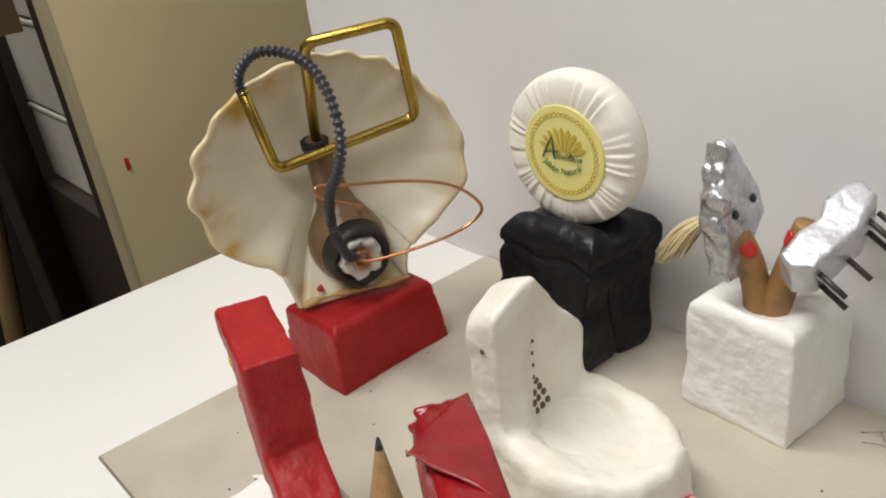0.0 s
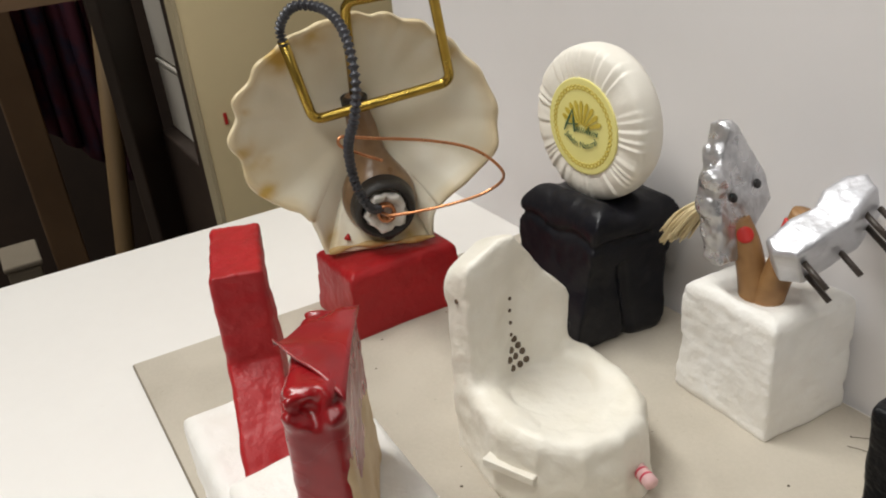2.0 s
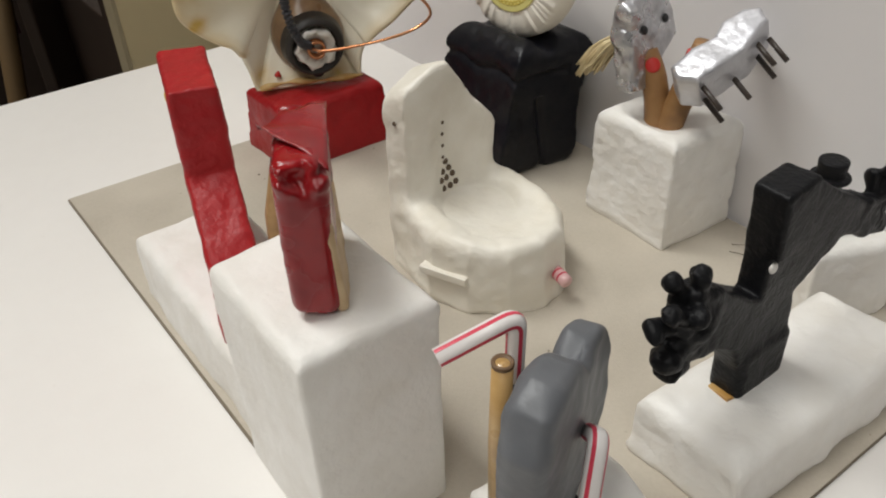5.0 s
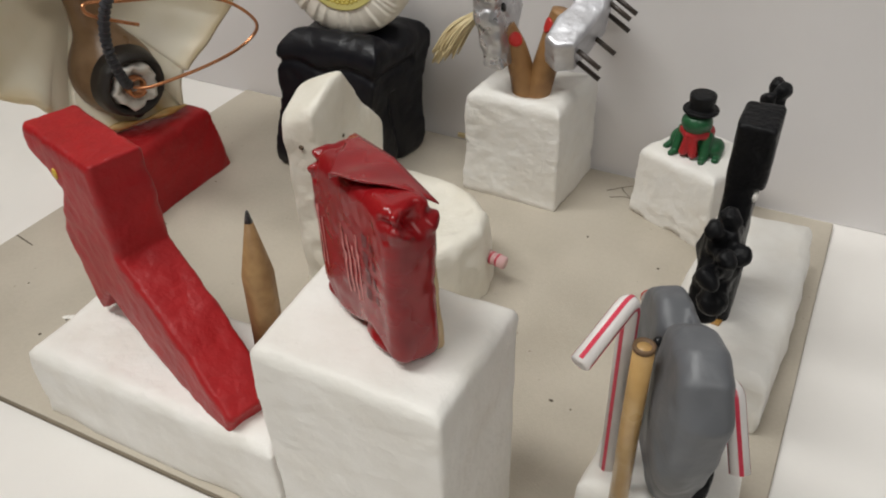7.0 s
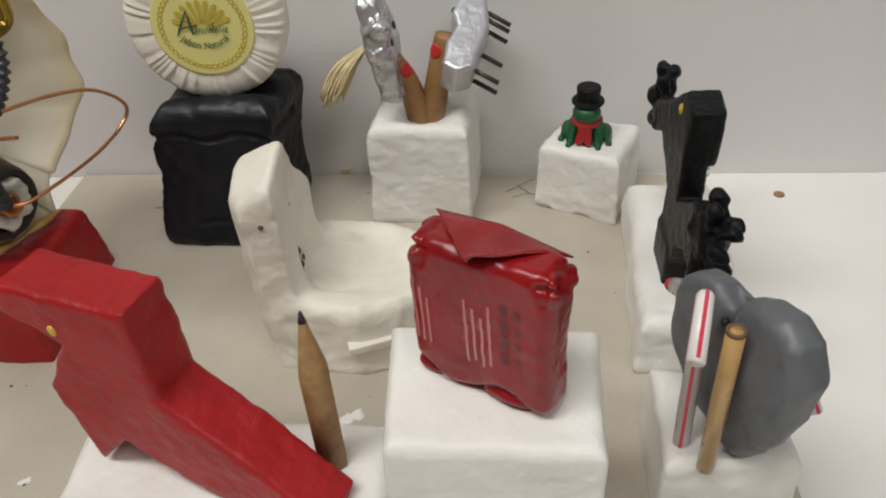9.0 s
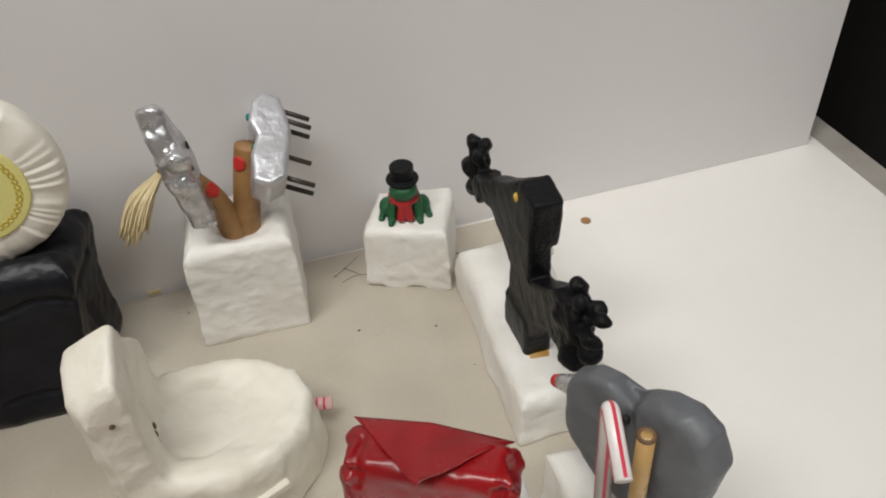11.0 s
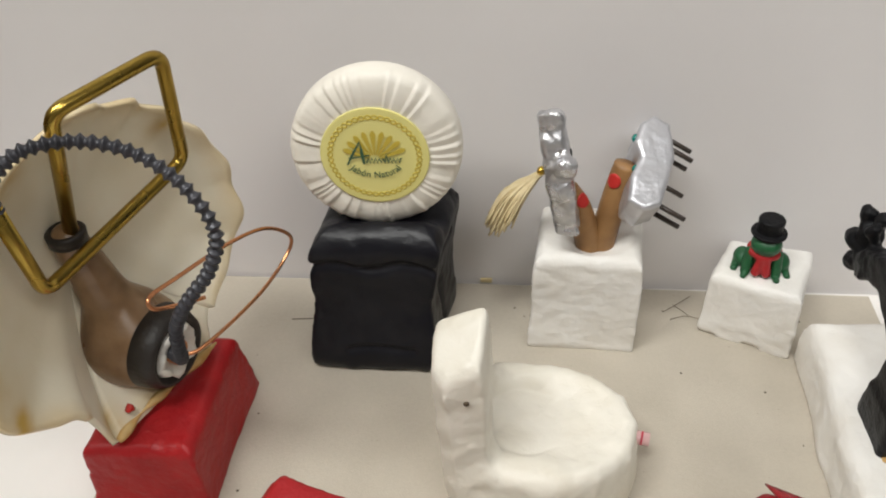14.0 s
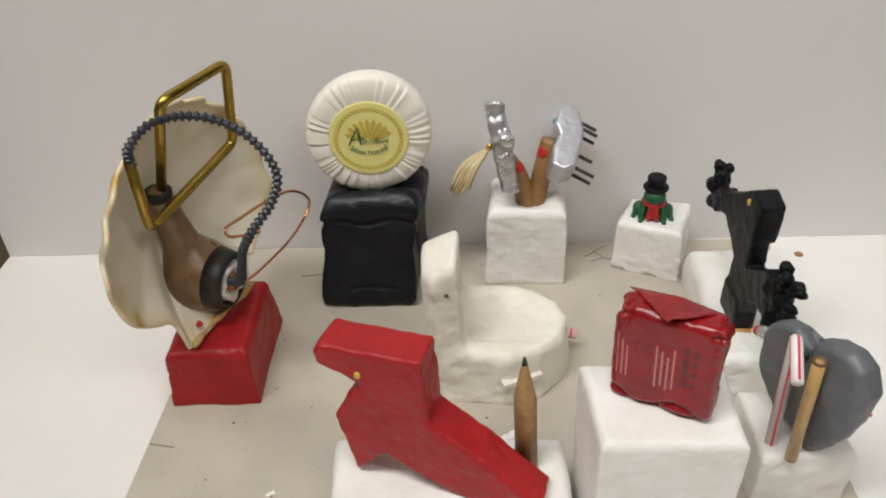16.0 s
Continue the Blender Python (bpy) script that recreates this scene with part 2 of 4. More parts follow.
def nets(field, lo, hi, h):
    """The surface where a field passes zero, as vertices and quads."""
    lo, hi = fr(*lo), fr(*hi)
    n = np.ceil((hi - lo) / h).astype(int) + 1
    g = np.stack(np.meshgrid(*[lo[k] + h * np.arange(n[k]) for k in range(3)], indexing="ij"), axis=-1)
    v = field(g)
    cells = n - 1
    tot = np.zeros((*cells, 3))
    cnt = np.zeros(cells)
    corner = lambda o: v[o[0]:o[0] + cells[0], o[1]:o[1] + cells[1], o[2]:o[2] + cells[2]]
    for ax in range(3):
        o1, o2 = [k for k in range(3) if k != ax]
        for i in (0, 1):
            for j in (0, 1):
                a = [0, 0, 0]
                a[o1], a[o2] = i, j
                b = list(a)
                b[ax] = 1
                va, vb = corner(a), corner(b)
                s = (va < 0) != (vb < 0)
                t = np.where(s, va / np.where(s, va - vb, 1), 0)
                for k in range(3):
                    tot[..., k] += np.where(s, a[k] + (t if k == ax else 0), 0)
                cnt += s
    used = cnt > 0
    idx = -np.ones(cells, dtype=int)
    idx[used] = np.arange(used.sum())
    base = np.stack(np.nonzero(used), axis=-1)
    verts = lo + h * (base + tot[used] / cnt[used][:, None])
    quads = []
    for ax in range(3):
        o1, o2 = (ax + 1) % 3, (ax + 2) % 3
        sl = [slice(1, cells[k]) for k in range(3)]
        sl[ax] = slice(0, cells[ax])
        nx = list(sl)
        nx[ax] = slice(1, cells[ax] + 1)
        a, b = v[tuple(sl)], v[tuple(nx)]
        for flip in (False, True):
            hit = ((a < 0) & (b >= 0)) if not flip else ((a >= 0) & (b < 0))
            c = np.stack(np.nonzero(hit), axis=-1)
            c[:, o1] += 1
            c[:, o2] += 1
            if not len(c):
                continue
            e1, e2 = np.eye(3, dtype=int)[o1], np.eye(3, dtype=int)[o2]
            get = lambda q: idx[q[:, 0], q[:, 1], q[:, 2]]
            ring = [get(c - e1 - e2), get(c - e2), get(c), get(c - e1)]
            quads.append(np.stack(ring if not flip else ring[::-1], axis=-1))
    return verts, np.concatenate(quads)


def clay(name, field, lo, hi, h, material, parent=None, label=""):
    v, q = nets(field, lo, hi, h)
    return put(name, v, q, material, parent, label)


def lumps(p, amp, seed=0, scale=70.0):
    return amp * (vnoise(p, scale, seed) + 0.45 * vnoise(p, scale * 2.7, seed + 1) + 0.2 * vnoise(p, scale * 6.5, seed + 2))


def smooth_path(points, per=8):
    """A Catmull-Rom curve through the points."""
    pts = [Vector(q) for q in points]
    pts = [pts[0] * 2 - pts[1]] + pts + [pts[-1] * 2 - pts[-2]]
    out = []
    for k in range(1, len(pts) - 2):
        a, b, c, d = pts[k - 1:k + 3]
        for s in range(per):
            t = s / per
            out.append(0.5 * ((2 * b) + (c - a) * t + (2 * a - 5 * b + 4 * c - d) * t * t + (3 * b - a - 3 * c + d) * t ** 3))
    return out + [pts[-2]]


def bent_path(points, radius, steps=6):
    """Straight runs with rounded corners."""
    pts = [Vector(q) for q in points]
    out = [pts[0]]
    for a, b, c in zip(pts, pts[1:], pts[2:]):
        u, w = (a - b).normalized(), (c - b).normalized()
        s, e = b + u * radius, b + w * radius
        for k in range(steps + 1):
            t = k / steps
            out.append(s * (1 - t) ** 2 + b * 2 * t * (1 - t) + e * t * t)
    return out + [pts[-1]]


def tube_data(path, radius, sides=12, caps=True, start=0.0, end=math.tau):
    """Vertices and faces of a tube; radius may be a function of the share of the length."""
    pts = [Vector(q) for q in path]
    verts, faces = [], []
    tan = (pts[1] - pts[0]).normalized()
    nor = tan.orthogonal().normalized()
    n = len(pts)
    full = end - start > 6.28
    ring = sides if full else sides + 1
    for i, q in enumerate(pts):
        t = (pts[min(i + 1, n - 1)] - pts[max(i - 1, 0)]).normalized()
        nor = (nor - t * nor.dot(t)).normalized()
        bi = t.cross(nor)
        r = radius(i / (n - 1)) if callable(radius) else radius
        for k in range(ring):
            a = start + (end - start) * k / sides
            verts.append(q + nor * (math.cos(a) * r) + bi * (math.sin(a) * r))
    for i in range(n - 1):
        for k in range(sides):
            k2 = (k + 1) % ring
            faces.append((i * ring + k, i * ring + k2, (i + 1) * ring + k2, (i + 1) * ring + k))
    if caps and full:
        faces.append(tuple(range(ring))[::-1])
        faces.append(tuple((n - 1) * ring + k for k in range(ring)))
    return verts, faces


def tube(name, path, radius, material, parent=None, label="", sides=12, **kw):
    v, f = tube_data(path, radius, sides, **kw)
    return put(name, v, f, material, parent, label)


def lathe(name, centre, axis, profile, material, parent=None, label="", sides=40, wobble=None):
    """profile: (distance along the axis, radius) pairs."""
    ax = Vector(axis).normalized()
    u = ax.orthogonal().normalized()
    w = ax.cross(u)
    verts, faces = [], []
    for i, (d, r) in enumerate(profile):
        for k in range(sides):
            a = math.tau * k / sides
            rr, dd = (r, d) if wobble is None else wobble(i, a, r, d)
            verts.append(Vector(centre) + ax * dd + (u * math.cos(a) + w * math.sin(a)) * rr)
    for i in range(len(profile) - 1):
        for k in range(sides):
            k2 = (k + 1) % sides
            faces.append((i * sides + k, i * sides + k2, (i + 1) * sides + k2, (i + 1) * sides + k))
    faces.append(tuple(range(sides))[::-1])
    faces.append(tuple((len(profile) - 1) * sides + k for k in range(sides)))
    return put(name, verts, faces, material, parent, label)


def slab(name, foot, z0, z1, material, parent=None, label="", bevel=0.0):
    """A flat plate over a polygon, with bevelled edges if wanted."""
    bm = bmesh.new()
    low = [bm.verts.new((x, y, z0)) for x, y in foot]
    top = [bm.verts.new((x, y, z1)) for x, y in foot]
    bm.faces.new(low[::-1])
    bm.faces.new(top)
    for k in range(len(foot)):
        bm.faces.new((low[k - 1], low[k], top[k], top[k - 1]))
    if bevel:
        bmesh.ops.bevel(bm, geom=bm.edges[:], offset=bevel, segments=2, affect="EDGES", profile=0.5)
    bm.verts.index_update()
    v = [tuple(q.co) for q in bm.verts]
    f = [[q.index for q in fc.verts] for fc in bm.faces]
    bm.free()
    return put(name, v, f, material, parent, label, smooth=False)


def rect(x0, y0, x1, y1):
    return [(x0, y0), (x1, y0), (x1, y1), (x0, y1)]


def disc(name, centre, normal, r, material, parent, label="", thick=0.0004, sides=20):
    n = Vector(normal).normalized()
    return lathe(name, Vector(centre) - n * 0.0002, n, [(0, r * 0.98), (thick * 0.6, r), (thick, r * 0.9)], material, parent, label, sides)


Z = Vector((0, 0, 1))
CARD = 0.0018

# ---- room ----
room = [(-1.6, -2.6), (2.4, -2.6), (2.4, 1.3), (-1.6, 1.3)]
tagged(slab("room_floor", room, -0.80, -0.75, "room_floor"), "dark worn floor of the room", "floor", kind="structure")
tagged(slab("ceiling", room, CEILING, CEILING + 0.05, "room"), "plain cream painted ceiling", "ceiling", kind="structure")
for nm, x0, y0, x1, y1 in (("wall_west", -1.65, -2.65, -1.6, 1.35), ("wall_east", 2.4, -2.65, 2.45, 1.35), ("wall_south", -1.6, -2.65, 2.4, -2.6), ("wall_north", -1.6, 1.3, 2.4, 1.35)):
    tagged(slab(nm, rect(x0, y0, x1, y1), -0.75, CEILING, "room"), "plain cream painted room wall", "wall", kind="structure")
for lx, ly in ((-0.55, -0.55), (0.9, -1.0)):
    lamp = thing("ceiling_light", (lx, ly, CEILING), "white fluorescent ceiling light fitting", "ceiling light", "ceiling lights")
    slab("frame", rect(lx - 0.64, ly - 0.19, lx + 0.64, ly + 0.19), CEILING - 0.04, CEILING, "board", lamp)
    slab("diffuser", rect(lx - 0.6, ly - 0.15, lx + 0.6, ly + 0.15), CEILING - 0.05, CEILING - 0.041, "lamp_glow", lamp)

# ---- table, card sheet, board ----
table = thing("table", (0.02, -0.3, -0.75), "white laminate table top with grey edging", "table")
slab("tabletop", [(-0.262, -0.62), (0.274, -0.62), (0.2745, 0.05), (-0.2455, 0.05)], -0.022, 0.0, "laminate", table, bevel=0.0008)
slab("edging", [(0.2745, -0.62), (0.287, -0.62), (0.287, 0.05), (0.2747, 0.05)], -0.022, -0.0003, "edge_grey", table, "grey worn table edging")
for lx in (-0.2, 0.22):
    for ly in (-0.55, 0.0):
        slab("leg", rect(lx - 0.02, ly - 0.02, lx + 0.02, ly + 0.02), -0.75, -0.022, "edge_grey", table)
hole = thing("plug", (0.152, -0.015, 0), "small brown wooden plug in the white table top", "plug")
lathe("rim", (0.152, -0.015, 0), (0, 0, 1), [(-0.001, 0.0021), (0.0003, 0.0021), (0.0005, 0.0016), (0.0003, 0.0012)], "stub", hole, sides=20)

backboard = tagged(slab("backboard", rect(-0.2460, 0.0, 0.2675, 0.006), 0.0002, 0.42, "board"), "white foam board standing upright behind the sculptures", "board", kind="structure")
card = thing("cardboard_sheet", (-0.005, -0.09, 0), "grey cardboard sheet lying on the white table", "cardboard")
CARD_FOOT = [(-0.1365, -0.1845), (0.1215, -0.1835), (0.1250, -0.0030), (-0.1295, -0.0012)]
slab("sheet", CARD_FOOT, 0.0002, CARD, "card", card)
slab("cut_edge", [(x * 1.0015, y * 1.002 - 0.0002) for x, y in CARD_FOOT], 0.0001, CARD - 0.0004, "card_edge", card, "dark cut cardboard edge")

# ---- shell sculpture ----
sc = thing("shell_sculpture", (-0.112, -0.083, CARD), "cream scallop shell with pipe, brass wire and spring on red block", "sculpture", "sculptures on the cardboard")
foot = [(-0.1305, -0.1095), (-0.0945, -0.1085), (-0.0945, -0.0570), (-0.1310, -0.0590)]
clay("base", lambda p: s_block(p, foot, CARD - 0.0022, 0.0285, 0.0035, taper=0.08) + lumps(p, 0.0006, 1), (-0.136, -0.115, 0), (-0.088, -0.051, 0.033), 0.0008, "red", sc, "glossy red painted block")

SC, SU, SN = Vector((-0.109, -0.085, 0.0300)), Vector((0.388, 0.922, 0)), Vector((0.922, -0.388, 0))
OUT = [(-23.5, 0), (-26.0, 11), (-29.5, 19.0), (-40.5, 25.0), (-48.5, 38), (-49.8, 53), (-45, 66), (-37, 75.5), (-25.5, 83.5), (-11, 87.8), (6, 88.5), (25.5, 82), (37.5, 71.5), (46.5, 59), (50, 43), (44.2, 27.5), (28.5, 18), (21.5, 11), (19.5, 0)]
STAINS = [(-17, 83.5, 5.5), (-29, 76.5, 6.0), (-43, 39, 4.5), (-42, 27.5, 4.5), (-47, 45, 4.0), (-45, 60, 2.5), (34, 71, 3.5), (-20, 3, 5.0), (-6, 1, 4.0), (10, 1, 4.0)]


def shell_mesh():
    ring = smooth_path([(u, v, 0) for u, v in OUT], 24)
    ring += [Vector((19.5 - 43 * k / 10, -0.5, 0)) for k in range(1, 10)]
    c = Vector((-3, 44, 0))
    rings = 26
    verts, faces, stains = [], [], []
    n = len(ring)
    for i in range(rings + 1):
        s = (i / rings) ** 0.8 if i else 0.02
        for k, q in enumerate(ring):
            d = q - c
            ang = math.atan2(q.x, q.y + 6)
            rib = math.cos(ang * 44 + 1.1 * math.sin(ang * 5)) * (0.75 + 0.45 * math.sin(ang * 7.3)) if q.y > 14 else 0.0
            e = c + d * (s * (1 + (0.024 if q.x < 10 else 0.016) * rib * s ** 12))
            depth = -18.0 * (1 - s ** 2.1) ** 0.9 - 0.135 * max(0, e.y - 12) * min(max((e.x + 45) / 55, 0), 1) - 0.05 * max(0, e.x) + 1.5 * rib * s ** 5
            if q.y > 14:
                depth += 1.3 * max(0, s - 0.9) * 10 * 0.5 * (1 + 0.6 * math.sin(ang * 9))
            verts.append(SC + SU * (e.x / 1000) + Z * (e.y / 1000) + SN * (depth / 1000))
            where = np.array([[e.x * 0.001, e.y * 0.001, 0.0]])
            blot = 0.6 * float(vnoise(where, 140, 3)[0]) + 0.6 * float(vnoise(where, 420, 5)[0])
            w = max(math.exp(-((e.x - a) ** 2 + (e.y - b) ** 2) / (r * r)) for a, b, r in STAINS) * (0.75 + 0.9 * blot)
            w = max(w, 0.42 * max(0, s + 0.03 * blot - 0.90) * 10 if e.y > 14 else 0)
            stains.append(min(max(w, 0.0), 1.0))
    for i in range(rings):
        for k in range(n):
            k2 = (k + 1) % n
            faces.append((i * n + k, i * n + k2, (i + 1) * n + k2, (i + 1) * n + k))
    faces.append(tuple(range(n))[::-1])
    return verts, faces, stains


v, f, stains = shell_mesh()
shell = put("scallop_shell", v, f, "shell", sc, "cream scallop shell with ochre stains at its fluted rim")
shell.data.attributes.new("stain", "FLOAT", "POINT").data.foreach_set("value", np.array(stains, dtype=np.float32))
thick = shell.modifiers.new("thickness", "SOLIDIFY")
thick.thickness, thick.offset = 0.0016, 1.0


def on_shell(u, v, w):
    return SC + SU * (u / 1000) + Z * (v / 1000) + SN * (w / 1000)




# pipe
pipe_axis = Vector((0.95, -0.29, -0.06)).normalized()
bowl_mid = Vector((-0.1165, -0.0812, 0.0475))
bowl_front = bowl_mid + pipe_axis * 0.0135
stem_end = Vector((-0.1234, -0.0830, 0.0868))


def pipe_field(p):
    d = s_ellipsoid(p, bowl_mid - pipe_axis * 0.001, [pipe_axis, pipe_axis.orthogonal().normalized(), pipe_axis.cross(pipe_axis.orthogonal().normalized())], (0.0165, 0.0146, 0.0146))
    d = np.maximum(d, (p - np.array(bowl_front)) @ np.array(pipe_axis))
    d = join(d, s_rod(p, bowl_mid + Z * 0.008 - pipe_axis * 0.003, stem_end - Z * 0.002, 0.0075, 0.0046), 0.006)
    return cut(d, s_rod(p, bowl_front + pipe_axis * 0.01, bowl_front - pipe_axis * 0.008, 0.0085), 0.001) + lumps(p, 0.00015, 3, 200)


pipe = clay("pipe", pipe_field, (-0.138, -0.101, 0.028), (-0.096, -0.061, 0.092), 0.0007, "briar", sc, "brown briar pipe bowl with short stem")
lathe("rim", bowl_front, pipe_axis, [(-0.006, 0.0128), (-0.001, 0.0118), (0.0012, 0.0108), (0.0014, 0.0095), (-0.003, 0.0084)], "char", pipe, "charred black bowl rim")
lathe("paper_plug", bowl_front, pipe_axis, [(-0.006, 0.0082), (-0.0012, 0.0082), (0.0016, 0.0078), (0.0020, 0.0065), (-0.001, 0.0040)], "paper", pipe, "torn white paper ring", 26,
      lambda i, a, r, d: (r * (1 + 0.09 * math.sin(a * 5 + i) + 0.06 * math.sin(a * 11)), d + 0.0006 * math.sin(a * 7)))
lathe("collar", stem_end - Z * 0.0015, (0.02, 0.0, 1), [(-0.001, 0.0050), (0.002, 0.0052), (0.0026, 0.0046), (0.0022, 0.0030)], "char", pipe, "dark stem collar")
coil = [bowl_front + pipe_axis * (-0.003 + 0.0055 * t / 60) + (pipe_axis.orthogonal().normalized() * math.cos(t * 0.5) + pipe_axis.cross(pipe_axis.orthogonal().normalized()) * math.sin(t * 0.5)) * 0.0032 for t in range(61)]
tube("coil", coil, 0.0006, "copper", pipe, "copper wire coil", 8)
lathe("shell_hole", on_shell(2.0, 5.5, 0.9), SN, [(-0.001, 0.0026), (0.0006, 0.0026), (0.0008, 0.0018)], "ink", shell, "black glued plug", 16)
lathe("red_dot", on_shell(-14, 5.5, -0.6), SN, [(-0.001, 0.0011), (0.0005, 0.0012), (0.0008, 0.0006)], "lips", shell, "red paint drop", 10, lambda i, a, r, d: (r * (1 + 0.3 * math.sin(a * 3)), d))
tube("glue", smooth_path([on_shell(-22, 1.2, 1.2), on_shell(-10, 2.2, 0.6), on_shell(4, 1.2, 0.8), on_shell(20, 1.4, 0.8)], 6), lambda t: 0.0016 * (0.6 + 0.4 * math.sin(t * 17)), "stain", shell, "yellowish dried glue", 8)

brass = [(-0.1184, -0.1087, 0.1141), (-0.1216, -0.1011, 0.0826), (-0.1013, -0.0529, 0.0906), (-0.0957, -0.0606, 0.1266), (-0.1129, -0.0860, 0.1237), (-0.1222, -0.0832, 0.0850)]
tube("brass_wire", bent_path(brass, 0.0042), 0.0019, "brass", sc, "bent brass rod frame", 14)
spring = smooth_path([(-0.1180, -0.1085, 0.1120), (-0.1172, -0.1090, 0.1190), (-0.1095, -0.1060, 0.1258), (-0.0995, -0.1010, 0.1258), (-0.0880, -0.1000, 0.1225), (-0.0785, -0.1015, 0.1155), (-0.0730, -0.1036, 0.1051), (-0.0765, -0.1042, 0.0940), (-0.0843, -0.1042, 0.0838), (-0.0905, -0.1020, 0.0730), (-0.0932, -0.0995, 0.0630), (-0.0965, -0.0945, 0.0535), (-0.1040, -0.0870, 0.0480)], 48)
tube("spring", spring, lambda t: 0.00100 + 0.00095 * (1 - abs(((t * 60) % 1.0) * 2 - 1)) ** 1.5, "rubber", sc, "dark grey ribbed flexible cable", 12)
copper = smooth_path([(-0.0864, -0.0916, 0.0737), (-0.0905, -0.0985, 0.0772), (-0.0938, -0.1035, 0.0805), (-0.0945, -0.1020, 0.0830), (-0.0922, -0.0929, 0.0808), (-0.0852, -0.0725, 0.0763), (-0.0797, -0.0577, 0.0703), (-0.0760, -0.0489, 0.0602), (-0.0785, -0.0535, 0.0540), (-0.0844, -0.0671, 0.0505), (-0.0951, -0.0847, 0.0480), (-0.1010, -0.0880, 0.0478)], 12)
tube("copper_wire", copper, 0.00058, "copper", sc, "thin copper wire loop", 8)

# ---- soap on black pillar ----
ps = thing("soap_sculpture", (-0.052, -0.03, CARD), "round pleated paper soap standing on a black clay pillar", "sculpture", "sculptures on the cardboard")


def pillar_field(p):
    z = p[..., 2]
    f2 = [(-0.0785, -0.0512), (-0.0340, -0.0518), (-0.0295, -0.0150), (-0.0760, -0.0110)]
    d = s_block(p, f2, CARD - 0.0022, 0.0565, 0.0085, lean=(0.08, 0.14), taper=0.030)
    d = d + 0.0014 * np.exp(-((z - 0.029) / 0.012) ** 2) - 0.0005 * np.exp(-((z - 0.049) / 0.004) ** 2)
    wave = 0.0012 * np.sin(p[..., 0] * 260)
    d = d + 0.0013 * np.exp(-((z - 0.0440 - wave) / 0.0013) ** 2) * (p[..., 1] < -0.02)
    d = d + 0.0018 * np.exp(-((p[..., 1] + 0.0300 + 0.1 * (z - 0.02)) / 0.0016) ** 2) * (p[..., 0] > -0.05) * (z < 0.034)
    d = d + 0.0012 * np.exp(-((z - 0.012 + 0.5 * wave) / 0.0012) ** 2) * (np.abs(p[..., 0] + 0.052) < 0.012)
    d = cut(d, s_rod(p, (-0.075, -0.029, 0.0585), (-0.022, -0.029, 0.0565), 0.0045), 0.004)
    return d + lumps(p, 0.0013, 5, 42)


clay("pillar", pillar_field, (-0.085, -0.061, 0), (-0.015, -0.0005, 0.066), 0.0008, "black", ps, "glossy black painted clay pillar with folds")
soap_n = Vector((0.035, -1.0, 0.005)).normalized()
soap_c = Vector((-0.0505, -0.0325, 0.0795))
face_u = Vector((soap_n.y, -soap_n.x, 0)).normalized() * -1
face_v = soap_n.cross(face_u).normalized()
if face_v.z < 0:
    face_v = -face_v
PLEATS = 34
soap_profile = [(-0.0122, 0.0002), (-0.0122, 0.018), (-0.0120, 0.0240), (-0.0110, 0.0260), (-0.0090, 0.0268), (-0.0064, 0.0270), (-0.0036, 0.0269), (-0.0018, 0.0262), (-0.0008, 0.0248), (-0.0002, 0.0220), (0.0002, 0.0190), (-0.0002, 0.0165), (-0.0004, 0.0002)]


def pleat(i, a, r, d):
    k = a * PLEATS / math.tau + 0.6 * math.sin(a * 3.0) + 0.45 * math.sin(a * 7 + 1) + 0.25 * math.sin(a * 13 + 2)
    saw = (k % 1.0)
    tooth = saw if saw < 0.8 else (1 - saw) * 4
    w = {0: 0, 1: 0.3, 2: 0.5, 3: 0.4, 4: 0.3, 5: 0.25, 6: 0.4, 7: 0.8, 8: 1.0, 9: 1.1, 10: 0.9, 11: 0.5, 12: 0}[i]
    w *= 0.75 + 0.45 * math.sin(a * 5 + 0.7) * math.sin(a * 11)
    return r + 0.00035 * w * (tooth - 0.5) + 0.0004 * math.sin(a * 2 + 1) * (r > 0.01), d + 0.0009 * w * (tooth - 0.5)


soap = lathe("soap", soap_c, soap_n, soap_profile, "tissue", ps, "round soap in white pleated paper", 340, pleat)


def on_label(x, y, lift=0.0):
    """A place on the label, in millimetres from its middle."""
    return soap_c + face_u * (x / 1000) + face_v * (y / 1000) + soap_n * (-0.0002 + lift / 1000)


lathe("label", soap_c, soap_n, [(-0.0004, 0.0167), (0.0002, 0.0168), (0.00036, 0.01675), (0.0004, 0.0164), (0.0004, 0.0150), (0.0004, 0.0005)], "label", soap, "pale yellow round label", 64)
wavy = [on_label((13.7 + 0.75 * math.sin(k * math.tau / 9)) * math.cos(k * math.tau / 198), (13.7 + 0.75 * math.sin(k * math.tau / 9)) * math.sin(k * math.tau / 198), 0.60) for k in range(199)]
tube("border", wavy, 0.00022, "gold_ink", soap, "mustard wavy border line", 6)
wavy = [on_label((13.7 - 0.75 * math.sin(k * math.tau / 9)) * math.cos(k * math.tau / 198), (13.7 - 0.75 * math.sin(k * math.tau / 9)) * math.sin(k * math.tau / 198), 0.60) for k in range(199)]
tube("border", wavy, 0.00022, "gold_ink", soap, "mustard wavy border line", 6)


